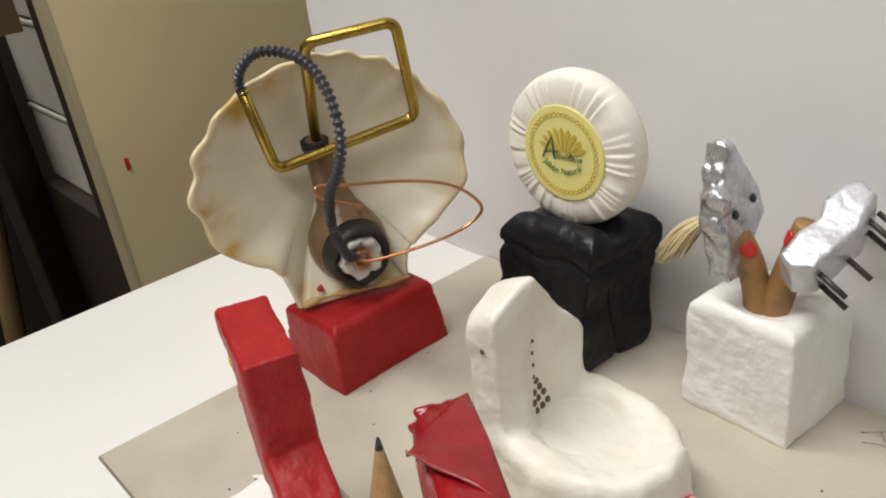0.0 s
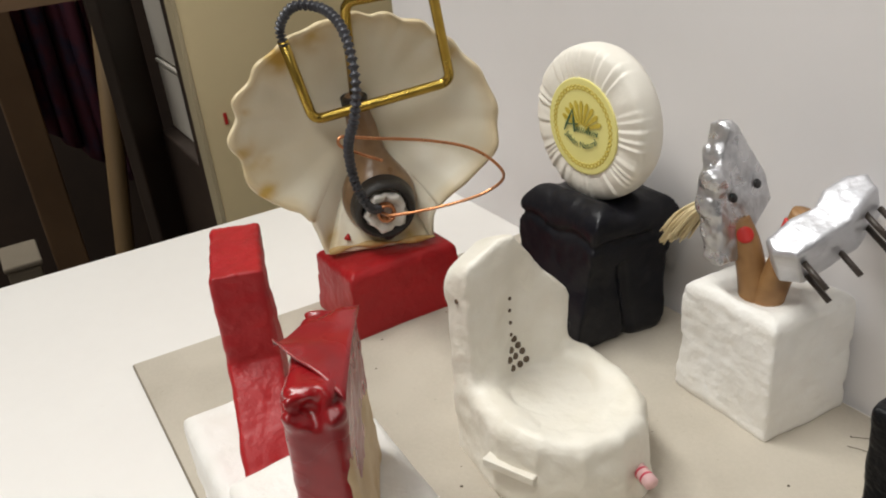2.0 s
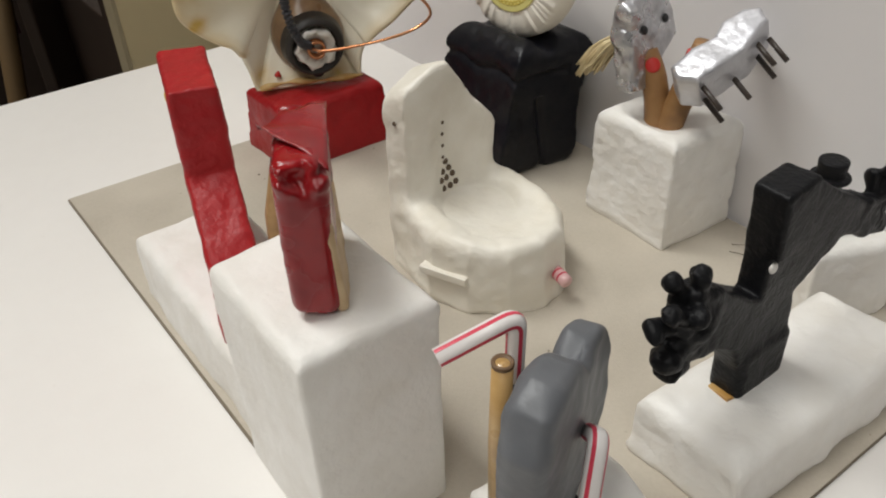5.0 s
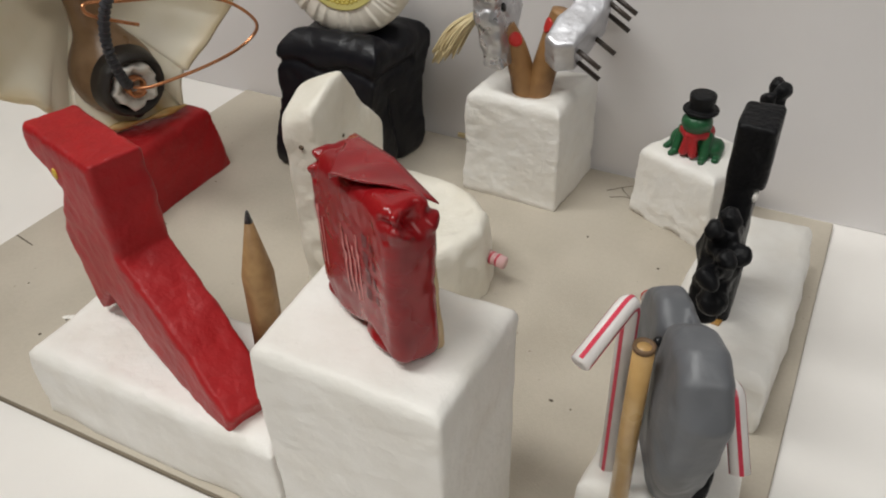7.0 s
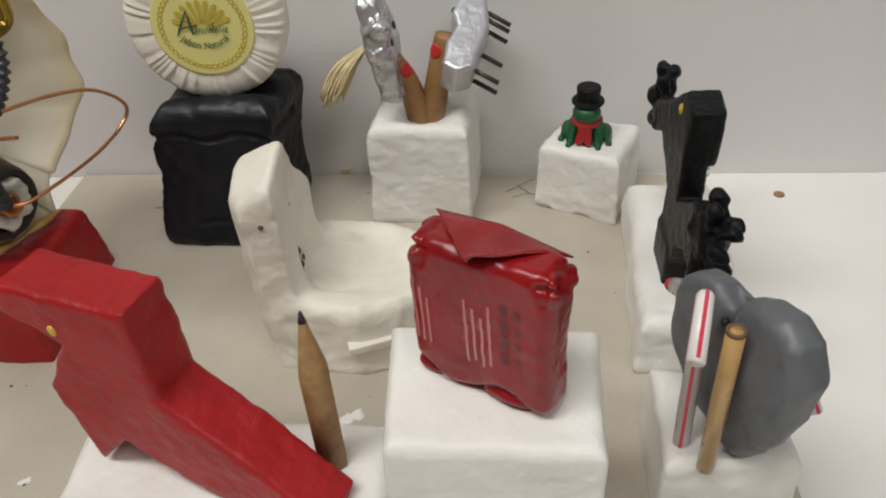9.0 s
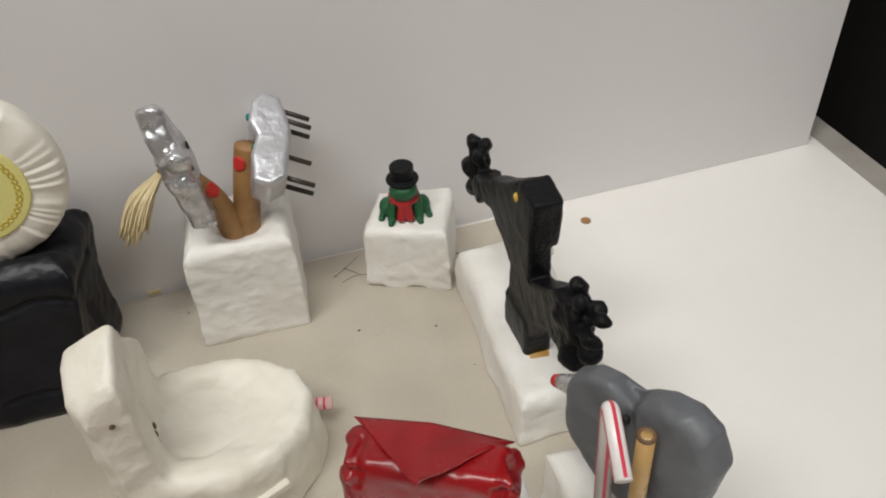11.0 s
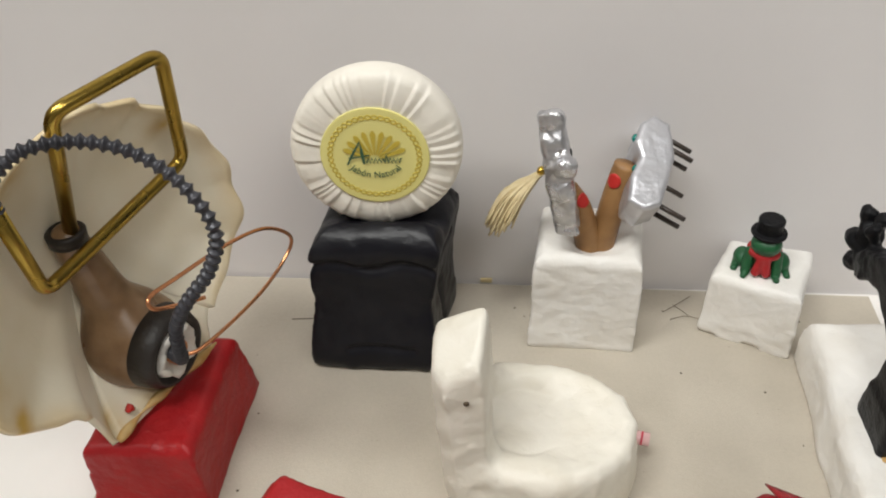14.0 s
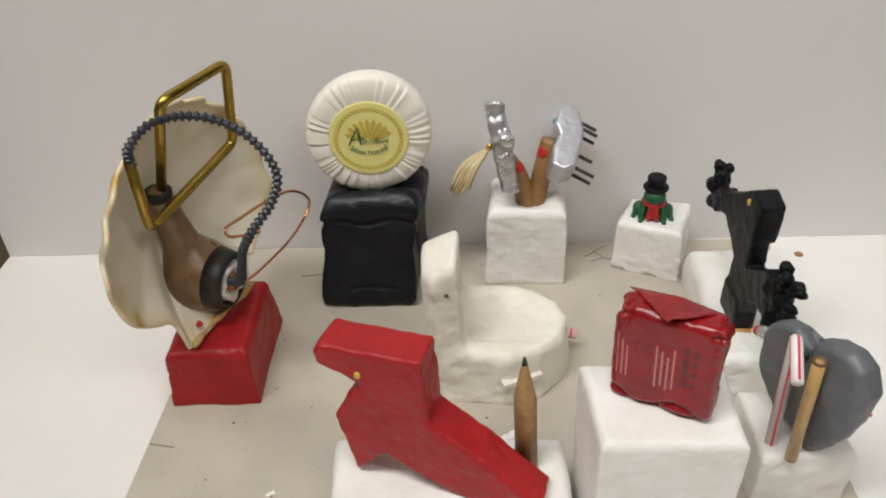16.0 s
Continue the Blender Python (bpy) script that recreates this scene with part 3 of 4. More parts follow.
def flat_stroke(name, pts, widths, material, lift):
    verts, faces = [], []
    for (x, y), w, k in zip(pts, widths, range(len(pts))):
        a, b = pts[max(k - 1, 0)], pts[min(k + 1, len(pts) - 1)]
        dx, dy = b[0] - a[0], b[1] - a[1]
        l = math.hypot(dx, dy) or 1
        nx, ny = -dy / l * w / 2, dx / l * w / 2
        verts += [on_label(x + nx, y + ny, lift), on_label(x - nx, y - ny, lift), on_label(x + nx, y + ny, lift - 0.12), on_label(x - nx, y - ny, lift - 0.12)]
    for k in range(len(pts) - 1):
        o = 4 * k
        for a, b in ((0, 1), (1, 3), (3, 2), (2, 0)):
            faces.append((o + a, o + b, o + 4 + b, o + 4 + a))
    faces += [(0, 1, 3, 2), tuple(4 * (len(pts) - 1) + q for q in (0, 2, 3, 1))]
    put(name, verts, faces, material, soap, smooth=False)


for k in range(9):
    a = math.radians(90 + (k - 4) * 17)
    flat_stroke("ray", [(math.cos(a) * r, -1.0 + math.sin(a) * r) for r in (2.0, 6.0, 9.0, 10.2)], [0.35, 1.1, 1.75, 0.6], "gold_ink", 0.92)
# brand lettering as plain strokes
flat_stroke("brand_mark", [(-8.6, -2.6), (-6.6, 1.4), (-4.2, 5.6), (-3.8, 1.4), (-3.4, -2.2)], [0.5, 0.8, 0.8, 1.1, 0.7], "green_ink", 1.05)
flat_stroke("brand_mark", [(-8.0, -0.3), (-1.6, 0.9)], [0.4, 0.4], "green_ink", 1.1)
flat_stroke("brand_mark", [(-2.6 + 0.56 * k, -1.4 + (1.2 if k % 2 else -0.5) + (1.4 if k == 11 else 0)) for k in range(20)], [0.55] * 20, "green_ink", 1.05)
words = bpy.data.curves.new("words", "FONT")
words.body, words.size, words.align_x, words.extrude = "Jab\u00f3n Natural", 3.2, "CENTER", 0.04
tmp = new("words_source", words)
flat = bpy.data.meshes.new_from_object(tmp)
wv = []
for q in flat.vertices:
    bend = math.radians(q.co.x * 5.0)
    R = 11.5
    wv.append(on_label(math.sin(bend) * (R - q.co.y) * 1.0, -math.cos(bend) * (R - q.co.y) + 4.2, 1.0 + q.co.z))
put("lettering", wv, [list(q.vertices) for q in flat.polygons], "green_ink", soap, "dark green printed words", smooth=False)
bpy.data.objects.remove(tmp)

# ---- two silver heads on a white block ----
wb = thing("silver_heads_sculpture", (0.018, -0.019, CARD), "two silver heads on brown stubs in a white plaster block", "sculpture", "sculptures on the cardboard")
foot_w = [(-0.0020, -0.0350), (0.0352, -0.0368), (0.0380, -0.0035), (0.0015, -0.0025)]


def white_block(p):
    d = s_block(p, foot_w, CARD - 0.0022, 0.0425, 0.0042, taper=0.02)
    d = cut(d, s_ellipsoid(p, (0.019, -0.0235, 0.0435), np.eye(3), (0.0105, 0.0085, 0.0035)), 0.002)
    return d + lumps(p, 0.0005, 8, 80) + 0.00010 * vnoise(p * fr(0.6, 0.6, 2.2), 420, 9)


clay("base", white_block, (-0.006, -0.040, 0), (0.044, 0.0, 0.047), 0.0007, "plaster", wb, "white plaster block")
tube("stub", smooth_path([(0.0178, -0.0242, 0.037), (0.0158, -0.0240, 0.0470), (0.0128, -0.0240, 0.0560), (0.0088, -0.0240, 0.0625)], 6), lambda t: 0.0046 - 0.0008 * t, "stub", wb, "brown painted wooden stub", 14)
tube("stub", smooth_path([(0.0208, -0.0236, 0.037), (0.0228, -0.0222, 0.0480), (0.0258, -0.0196, 0.0620), (0.0275, -0.0186, 0.0690)], 6), lambda t: 0.0046 - 0.0006 * t, "stub", wb, "brown painted wooden stub", 14)
HEAD = [(-0.0345, 0.0520), (-0.0345, 0.0700), (-0.0300, 0.0850), (-0.0265, 0.0905), (-0.0220, 0.0900), (-0.0125, 0.0740), (-0.0105, 0.0660), (-0.0180, 0.0600), (-0.0260, 0.0510)]


def head_one(p):
    x0 = 0.0058 - 0.19 * (p[..., 2] - 0.071)
    d = s_slab(s_poly(p[..., 1], p[..., 2], HEAD), p[..., 0] - x0, 0.0040, 0.0018)
    d = join(d, s_ball(p, (0.0035, -0.0255, 0.0895), 0.0030), 0.002)
    d = join(d, s_ball(p, (0.0072, -0.0330, 0.0770), 0.0040), 0.003)
    d = join(d, s_ball(p, (0.0060, -0.0330, 0.0690), 0.0030), 0.003)
    return d + 0.0006 * vnoise(p, 420, 3) * (p[..., 1] < -0.024) + 0.0003 * vnoise(p, 200, 4)


h1 = clay("head", head_one, (-0.003, -0.040, 0.048), (0.018, -0.006, 0.095), 0.0005, "foil", wb, "silver painted flat hooded head with black eyes")
for y, z in ((-0.0276, 0.0707), (-0.0175, 0.0722)):
    lathe("eye", (0.0058 - 0.19 * (z - 0.071) + 0.0034, y, z), (1, 0, 0.15), [(0, 0.0013), (0.0010, 0.0012), (0.0012, 0.0007)], "ink", h1, "black painted eye", 12, lambda i, a, r, d: (r * (1 + 0.35 * abs(math.sin(a))), d))
clay("mouth", lambda p: np.maximum(s_rod(p, (0.0128, -0.0240, 0.0560), (0.0088, -0.0240, 0.0625), 0.0046, 0.0043), s_ball(p, (0.0140, -0.0262, 0.0600), 0.0025)), (0.006, -0.032, 0.054), (0.020, -0.018, 0.069), 0.0004, "lips", h1, "red painted lips")
# tassel
bead = lathe("bead", (0.0006, -0.0205, 0.0672), (0.6, 0.2, 0.7), [(-0.0016, 0.0004), (-0.0011, 0.0012), (0, 0.0016), (0.0011, 0.0012), (0.0016, 0.0004)], "gold", h1, "gold bead", 14)
verts, faces = [], []
trnd = random.Random(11)
for k in range(170):
    a, r = trnd.uniform(0, math.tau), trnd.random() ** 0.5
    end = Vector((-0.0125 + 0.0048 * r * math.cos(a), -0.0262 + 0.0055 * r * math.sin(a), 0.0505 + trnd.uniform(-0.0022, 0.0035) + 0.002 * r * math.cos(a)))
    st = Vector((0.0002 + trnd.uniform(-1, 1) * 0.0008, -0.0208 + trnd.uniform(-1, 1) * 0.0008, 0.0665))
    mid = st.lerp(end, 0.5) + Vector((-0.0016 + 0.0018 * r * math.cos(a), 0.0018 * r * math.sin(a), 0.0012))
    vv, ff = tube_data(smooth_path([st, mid, end], 4), 0.00034, 4)
    faces += [tuple(q + len(verts) for q in fc) for fc in ff]
    verts += vv
put("tassel", verts, faces, "straw_hair", h1, "straw-coloured thread tassel")
# second head
L2 = Vector((0.166, 0.863, 0.477)).normalized()
P2 = Vector((0.90, -0.30, -0.30))
P2 = (P2 - L2 * P2.dot(L2)).normalized()
W2 = L2.cross(P2)
C2 = Vector((0.0346, -0.0187, 0.0662))
HULL = [(0.0172, -0.0022), (0.0150, 0.0034), (0.0030, 0.0064), (-0.0140, 0.0040), (-0.0172, -0.0012), (-0.0150, -0.0062), (-0.0060, -0.0066), (0.0010, -0.0046), (0.0060, -0.0070), (0.0135, -0.0058)]


def head_two(p):
    q = p - np.array(C2)
    d = s_slab(s_poly(q @ np.array(L2), q @ np.array(P2), HULL), q @ np.array(W2), 0.0072, 0.0016)
    return d + 0.0003 * vnoise(p, 160, 5) + 0.00012 * vnoise(p, 420, 6)


h2 = clay("head", head_two, (0.012, -0.042, 0.046), (0.058, 0.004, 0.092), 0.0006, "silver", wb, "silver painted boxy head with teal eyes and dark prongs")
for s, q in ((-0.0125, 0.0030), (-0.0125, -0.0030), (-0.0015, 0.0030), (0.0085, 0.0030), (0.0085, -0.0030), (0.0135, 0.0)):
    a = C2 + L2 * s + W2 * q + P2 * 0.0045
    tube("prong", [a, a + P2 * 0.0080 - Z * 0.0030], 0.00085, "rod", h2, "dark brown rod", 10)
for s in (-0.0020, 0.0088):
    ec = C2 + L2 * s - P2 * (0.0046 if s < 0 else 0.0062) - W2 * 0.0038
    clay("eye", lambda p, c=ec: s_ball(p, c, 0.0015), ec - Vector((0.003, 0.003, 0.003)), ec + Vector((0.003, 0.003, 0.003)), 0.0004, "teal", h2, "glossy teal bead eye")
clay("mouth", lambda p: np.maximum(s_rod(p, (0.0228, -0.0222, 0.0480), (0.0282, -0.0180, 0.0730), 0.0047, 0.0045), s_ball(p, (0.0234, -0.0224, 0.0650), 0.0025)), (0.017, -0.030, 0.058), (0.032, -0.012, 0.073), 0.0004, "lips", h2, "red painted lips")

# ---- frog on a white block ----
fbk = thing("frog_block", (0.08, -0.018, CARD), "small white plaster block under the frog figurine", "block", "sculptures on the cardboard")
foot_f = [(0.0588, -0.0242), (0.0874, -0.0370), (0.0985, -0.0085), (0.0700, -0.0012)]
clay("plaster_block", lambda p: s_block(p, foot_f, CARD - 0.0022, 0.0285, 0.0032, taper=0.02) + lumps(p, 0.0006, 21, 90) + 0.001 * np.exp(-((p[..., 2] - CARD) / 0.0012) ** 2) * (vnoise(p, 120, 3) > 0), (0.054, -0.041, 0), (0.104, 0.0, 0.033), 0.0007, "plaster", fbk)
FC, FZ = Vector((0.0765, -0.0195, 0.0)), 0.0280
ffw = Vector((-0.22, -0.97, 0)).normalized()
fsd = Vector((0.97, -0.22, 0)).normalized()


def fp(s, w, z):
    return FC + fsd * (s / 1000) + ffw * (w / 1000) + Z * (FZ + z / 1000)


FA = [fsd, ffw, Z]


def frog_green(p):
    d = s_ellipsoid(p, fp(0, -1, 5.5), FA, (0.0052, 0.0050, 0.0065))
    d = join(d, s_ellipsoid(p, fp(0, 1.8, 12.2), FA, (0.0050, 0.0050, 0.0038)), 0.0015)
    for s in (-1, 1):
        d = join(d, s_ellipsoid(p, fp(6.2 * s, -1.5, 3.0), FA, (0.0030, 0.0040, 0.0032)), 0.001)
        d = join(d, s_rod(p, fp(4.2 * s, 1.5, 8.0), fp(5.0 * s, 4.0, 1.3), 0.0019, 0.0015), 0.0008)
        d = join(d, s_rod(p, fp(4.6 * s, 4.5, 0.8), fp(5.3 * s, 6.3, 0.8), 0.0011), 0.0006)
        d = join(d, s_rod(p, fp(8.0 * s, -1, 0.9), fp(8.6 * s, 3.0, 0.8), 0.0012), 0.0008)
    return d


def frog_red(p):
    q = (p - np.array(fp(0, 0.3, 8.6))) @ np.array(FA, dtype=float).T
    d = np.hypot(np.hypot(q[..., 0], q[..., 1]) - 0.0044, q[..., 2]) - 0.0013
    for s in (-1, 1):
        d = join(d, s_rod(p, fp(1.0 * s, 4.9, 8.0), fp(1.7 * s, 5.2, 2.2), 0.0011, 0.0015), 0.001)
    return d


def frog_black(p):
    q = (p - np.array(fp(0, 0.4, 16.0))) @ np.array(FA, dtype=float).T
    r = np.hypot(q[..., 0], q[..., 1])
    brim = s_slab(r - 0.0058, q[..., 2], 0.0006, 0.0004)
    crown = s_slab(r - 0.0039 - 0.08 * q[..., 2], q[..., 2] - 0.0028, 0.0029, 0.0008)
    return np.minimum(brim, crown)


fv, fq = nets(lambda p: np.minimum(np.minimum(frog_green(p), frog_red(p)), frog_black(p)), fp(0, 0, 0) - Vector((0.012, 0.012, 0.001)), fp(0, 0, 0) + Vector((0.012, 0.012, 0.024)), 0.00035)
frog = put("frog_figurine", fv, fq, ["frog", "scarf", "matt_black"])
mid = fv[fq].mean(axis=1)
which = np.argmin(np.stack([frog_green(mid), frog_red(mid), frog_black(mid)]), axis=0)
frog.data.polygons.foreach_set("material_index", which.astype(np.int32))
tagged(frog, "green clay frog figurine with red scarf and black hat", "figurine")

# ---- white urinal sculpture ----
ur = thing("urinal_sculpture", (0.005, -0.088, CARD), "cream white clay urinal with high back and drain holes", "sculpture", "sculptures on the cardboard")
UF = [(-0.0255, -0.1030), (-0.0190, -0.1085), (0.0050, -0.1125), (0.0180, -0.1080), (0.0280, -0.0985), (0.0312, -0.0870), (0.0280, -0.0750), (0.0180, -0.0665), (0.0040, -0.0630), (-0.0130, -0.0620), (-0.0240, -0.0720)]
UB = [(-0.0265, -0.1035), (-0.0225, -0.1085), (-0.0125, -0.1070), (-0.0100, -0.0930), (-0.0115, -0.0820), (-0.0125, -0.0700), (-0.0190, -0.0670), (-0.0260, -0.0760)]


def urinal_field(p):
    x, y, z = p[..., 0], p[..., 1], p[..., 2]
    d = s_block(p, UF, CARD - 0.0022, 0.0265, 0.004, taper=0.07)
    back_h = 0.0705 - 1.30 * np.maximum(y + 0.0885, 0) - 0.5 * np.maximum(-0.0930 - y, 0) - 0.45 * np.maximum(-0.0150 - x, 0)
    plate = s_poly(x + 0.06 * (z - 0.03), y - 0.06 * (z - 0.03), UB)
    plate = s_slab(plate + 0.0007, z - back_h / 2, back_h / 2, 0.0022)
    d = join(d, plate, 0.005)
    d = cut(d, s_ellipsoid(p, (0.0070, -0.0865, 0.0300), np.eye(3), (0.0190, 0.0160, 0.0080)), 0.004)
    niche = s_ellipsoid(p, (-0.0030, -0.0860, 0.0400), np.eye(3), (0.0135, 0.0135, 0.0320))
    d = cut(d, np.maximum(niche, 0.0235 - z), 0.004)
    return d + lumps(p, 0.0009, 31, 75)


uo = clay("body", urinal_field, (-0.034, -0.118, 0), (0.040, -0.054, 0.076), 0.0008, "clay", ur, "cream white hand-modelled clay body")


def stick_on(point, direction, reach=0.05):
    """The point where a ray first meets the clay body."""
    d = Vector(direction).normalized()
    q = Vector(point)
    for k in range(400):
        w = float(urinal_field(np.array([q], dtype=float))[0])
        if w < 0.0001:
            break
        q = q + d * max(w * 0.6, 0.0001)
    return q


for dy, dz in ((0, 0.4), (3.0, 0.8), (-2.8, 0.6), (1.6, 3.4), (-1.5, 3.2), (1.4, -3.0), (-1.8, -2.8), (4.0, -2.4), (0.2, 6.3)):
    q = stick_on((0.008, -0.0895 + dy / 1000, 0.0290 + dz / 1000), (-1, 0, 0))
    lathe("drain_hole", q, (1, 0, 0.35), [(-0.0006, 0.0011), (0.0002, 0.0011), (0.00025, 0.0008)], "clay_hole", uo, "dark drain hole", 10)
for k in range(4):
    q = stick_on((0.02, -0.0905, 0.041 + 0.0042 * k), (-1, 0, -0.1))
    lathe("drain_hole", q, (1, 0, 0.2), [(-0.0006, 0.0006), (0.0002, 0.0006), (0.00025, 0.0004)], "clay_hole", uo, "dark drain hole", 8)
q = stick_on((-0.0185, -0.13, 0.0535), (0, 1, 0))
lathe("nick", q, (0, -1, 0.2), [(-0.0006, 0.0007), (0.0002, 0.0008), (0.0003, 0.0004)], "clay_hole", uo, "dark nick", 8)
slab("shelf", [(0.0024, -0.1146), (0.0178, -0.1084), (0.0162, -0.1040), (0.0008, -0.1100)], 0.0126, 0.0152, "clay", ur, "small cream ledge", bevel=0.0003)
tube("pipe_stub", [(0.0265, -0.0800, 0.0115), (0.0345, -0.0815, 0.0112)], 0.0021, "pink", ur, "clear pink striped tube stub", 14)
for s in (0.0298, 0.0320):
    tube("pipe_stripe", [(s, -0.08045 - (s - 0.0286) * 0.19, 0.0114), (s + 0.0006, -0.0806 - (s - 0.0286) * 0.19, 0.0114)], 0.00216, "straw_red", ur, "red stripe", 14)

# ---- red bird and pencil on a white slab ----
bd = thing("bird_sculpture", (-0.02, -0.165, CARD), "red faceted bird and pencil stuck on a white slab", "sculpture", "sculptures on the cardboard")
foot_b = [(-0.0580, -0.1822), (0.0215, -0.1828), (0.0210, -0.1475), (-0.0580, -0.1465)]
clay("base", lambda p: s_block(p, foot_b, CARD - 0.0022, 0.0255, 0.0035, taper=0.03) + lumps(p, 0.0006, 41, 70), (-0.066, -0.188, 0), (0.027, -0.142, 0.030), 0.0009, "plaster", bd, "white plaster slab")
BC, BD, BP = Vector((-0.0245, -0.1635, 0)), Vector((0.954, -0.30, 0)), Vector((0.30, 0.954, 0))
BIRD = [(0.0018, 0.0812), (-0.0298, 0.0808), (-0.0325, 0.0775), (-0.0312, 0.0735), (-0.0182, 0.0676), (-0.0282, 0.0515), (-0.0230, 0.0265), (-0.0125, 0.0385), (0.0000, 0.0315), (0.0100, 0.0262), (0.0365, 0.0240), (0.0382, 0.0298), (0.0180, 0.0462), (0.0030, 0.0570)]


def bird_field(p):
    s = (p - np.array(BC)) @ np.array(BD)
    h = (p - np.array(BC)) @ np.array(BP)
    return s_slab(s_poly(s, p[..., 2], BIRD), h, 0.0068, 0.0014) + lumps(p, 0.00035, 44, 120) + 0.00025 * vnoise(p, 300, 46)


bo = clay("bird", bird_field, (-0.068, -0.196, 0.022), (0.030, -0.138, 0.086), 0.0007, "red", bd, "red painted bird with angular body")
lathe("eye", BC + BD * -0.0183 - BP * 0.0066 + Z * 0.0718, -BP, [(0, 0.0013), (0.0005, 0.0012), (0.0007, 0.0008)], "yellow", bo, "yellow eye", 12, lambda i, a, r, d: (r * (1 + 0.2 * math.sin(2 * a)), d))
pb, pt = Vector((0.0070, -0.1610, 0.0235)), Vector((0.0055, -0.1577, 0.0713))
PEN_R = 0.0037


def pencil():
    ax = (pt - pb)
    ln = ax.length
    pn = thing_part("pencil", bd, "short bare wooden pencil, sharpened")
    prof = [(0, PEN_R), (ln - 0.0165, PEN_R), (ln - 0.0150, PEN_R * 0.93), (ln - 0.0027, 0.0009)]
    lathe("shaft", pb, ax, prof, "wood", pn, "bare pencil wood", 6)
    lathe("lead", pb, ax, [(ln - 0.0029, 0.00098), (ln - 0.0004, 0.0004), (ln, 0.0002)], "lead", pn, "grey pencil lead", 10)


def thing_part(name, parent, label):
    ob = new(name)
    ob.empty_display_size = 0.01
    ob.parent = parent
    return tagged(ob, label)


pencil()

# ---- red wrapped pack on a tall white block ----
pk = thing("pack_sculpture", (0.045, -0.17, CARD), "red wrapped sweet packet on a tall white block", "sculpture", "sculptures on the cardboard")
foot_c = [(0.0248, -0.1855), (0.0660, -0.1860), (0.0670, -0.1535), (0.0232, -0.1525)]
clay("base", lambda p: s_block(p, foot_c, CARD - 0.0022, 0.0632, 0.0028) + lumps(p, 0.0005, 51, 60), (0.017, -0.192, 0), (0.073, -0.147, 0.068), 0.0009, "plaster", pk, "tall white plaster block")
KU, KV = Vector((0.865, -0.50, 0)), Vector((0.50, 0.865, 0))
KC = Vector((0.0450, -0.1690, 0.0632))
KW = (Z - KU * 0.04 + KV * 0.02).normalized()


def pack_field(p):
    q = p - np.array(KC)
    u, v, w = q @ np.array(KU), q @ np.array(KV), q @ np.array(KW)
    d = s_box(p, KC + KW * 0.0172, [KU, KV, KW], (0.0150, 0.0050, 0.0172), 0.0030)
    d = d + 0.0012 * np.exp(-((w - 0.0022 - 0.002 * np.sin(u * 330)) / 0.0009) ** 2) * (v < 0)
    # tucked ends
    end = np.abs(u) > 0.0105
    d = d + 0.0012 * np.exp(-((w - 0.0305 - 0.35 * np.abs(v)) / 0.0008) ** 2) * end
    d = d + 0.0008 * np.exp(-(np.abs(np.abs(u) - 0.0122) / 0.0007) ** 2) * (w > 0.028) * (v < 0.002)
    d = cut(d, s_ball(p, KC + KU * 0.0158 + KW * 0.0325 - KV * 0.0005, 0.0026), 0.0012)
    d = d + 0.00045 * vnoise(p * fr(1, 1, 0.45), 170, 61) + 0.00018 * vnoise(p, 480, 62)
    return d - 0.0016 * np.exp(-(np.abs(np.abs(u) - 0.0148) / 0.0030) ** 2) * np.exp(-((w - 0.0315) / 0.0030) ** 2) * vnoise(p, 500, 63)


def fold_flap():
    """The loose pointed end of the wrapper, folded over the top and curling up at its tip."""
    verts, faces = [], []
    n = 14
    for side in (0, 1):
        for i in range(n + 1):
            t = i / n
            half = 0.0138 * (1 - t) ** 0.9 + 0.0002
            for j in range(n + 1):
                c = j / n * 2 - 1
                u = 0.0008 * t + half * c
                v = 0.0052 - 0.0128 * t
                w = 0.0346 + 0.0016 * t * t + 0.0012 * t * max(c, 0) - 0.0030 * max(0, t - 0.72) + 0.0004 * math.sin(u * 900) * t
                w -= 0.0016 * max(0, 0.25 - t) * 4 * abs(c)
                verts.append(KC + KU * u + KV * v + KW * (w - 0.0004 * side))
    m = (n + 1) ** 2
    for i in range(n):
        for j in range(n):
            a = i * (n + 1) + j
            q = (a, a + 1, a + n + 2, a + n + 1)
            faces += [q, tuple(k + m for k in q[::-1])]
    rim = [j for j in range(n + 1)] + [i * (n + 1) + n for i in range(1, n + 1)] + [n * (n + 1) + j for j in range(n - 1, -1, -1)] + [i * (n + 1) for i in range(n - 1, 0, -1)]
    for a, b in zip(rim, rim[1:] + rim[:1]):
        faces.append((b, a, a + m, b + m))
    return verts, faces


po = clay("packet", pack_field, KC - Vector((0.021, 0.018, 0.003)), KC + Vector((0.021, 0.018, 0.042)), 0.0005, "red_foil", pk, "shiny red foil wrapped packet with folded ends")
v, f = fold_flap()
put("flap", v, f, "red_foil", po, "pointed folded wrapper flap")
clay("backing", lambda p: s_box(p, KC + KW * 0.0110 + KV * 0.0042, [KU, (KV + KW * 0.07).normalized(), (KW - KV * 0.07).normalized()], (0.0134, 0.0012, 0.0110), 0.0010) + lumps(p, 0.0004, 66, 160), KC - Vector((0.021, 0.018, 0.003)), KC + Vector((0.021, 0.020, 0.036)), 0.0006, "backing", pk, "cream wafer showing behind the red wrapper")


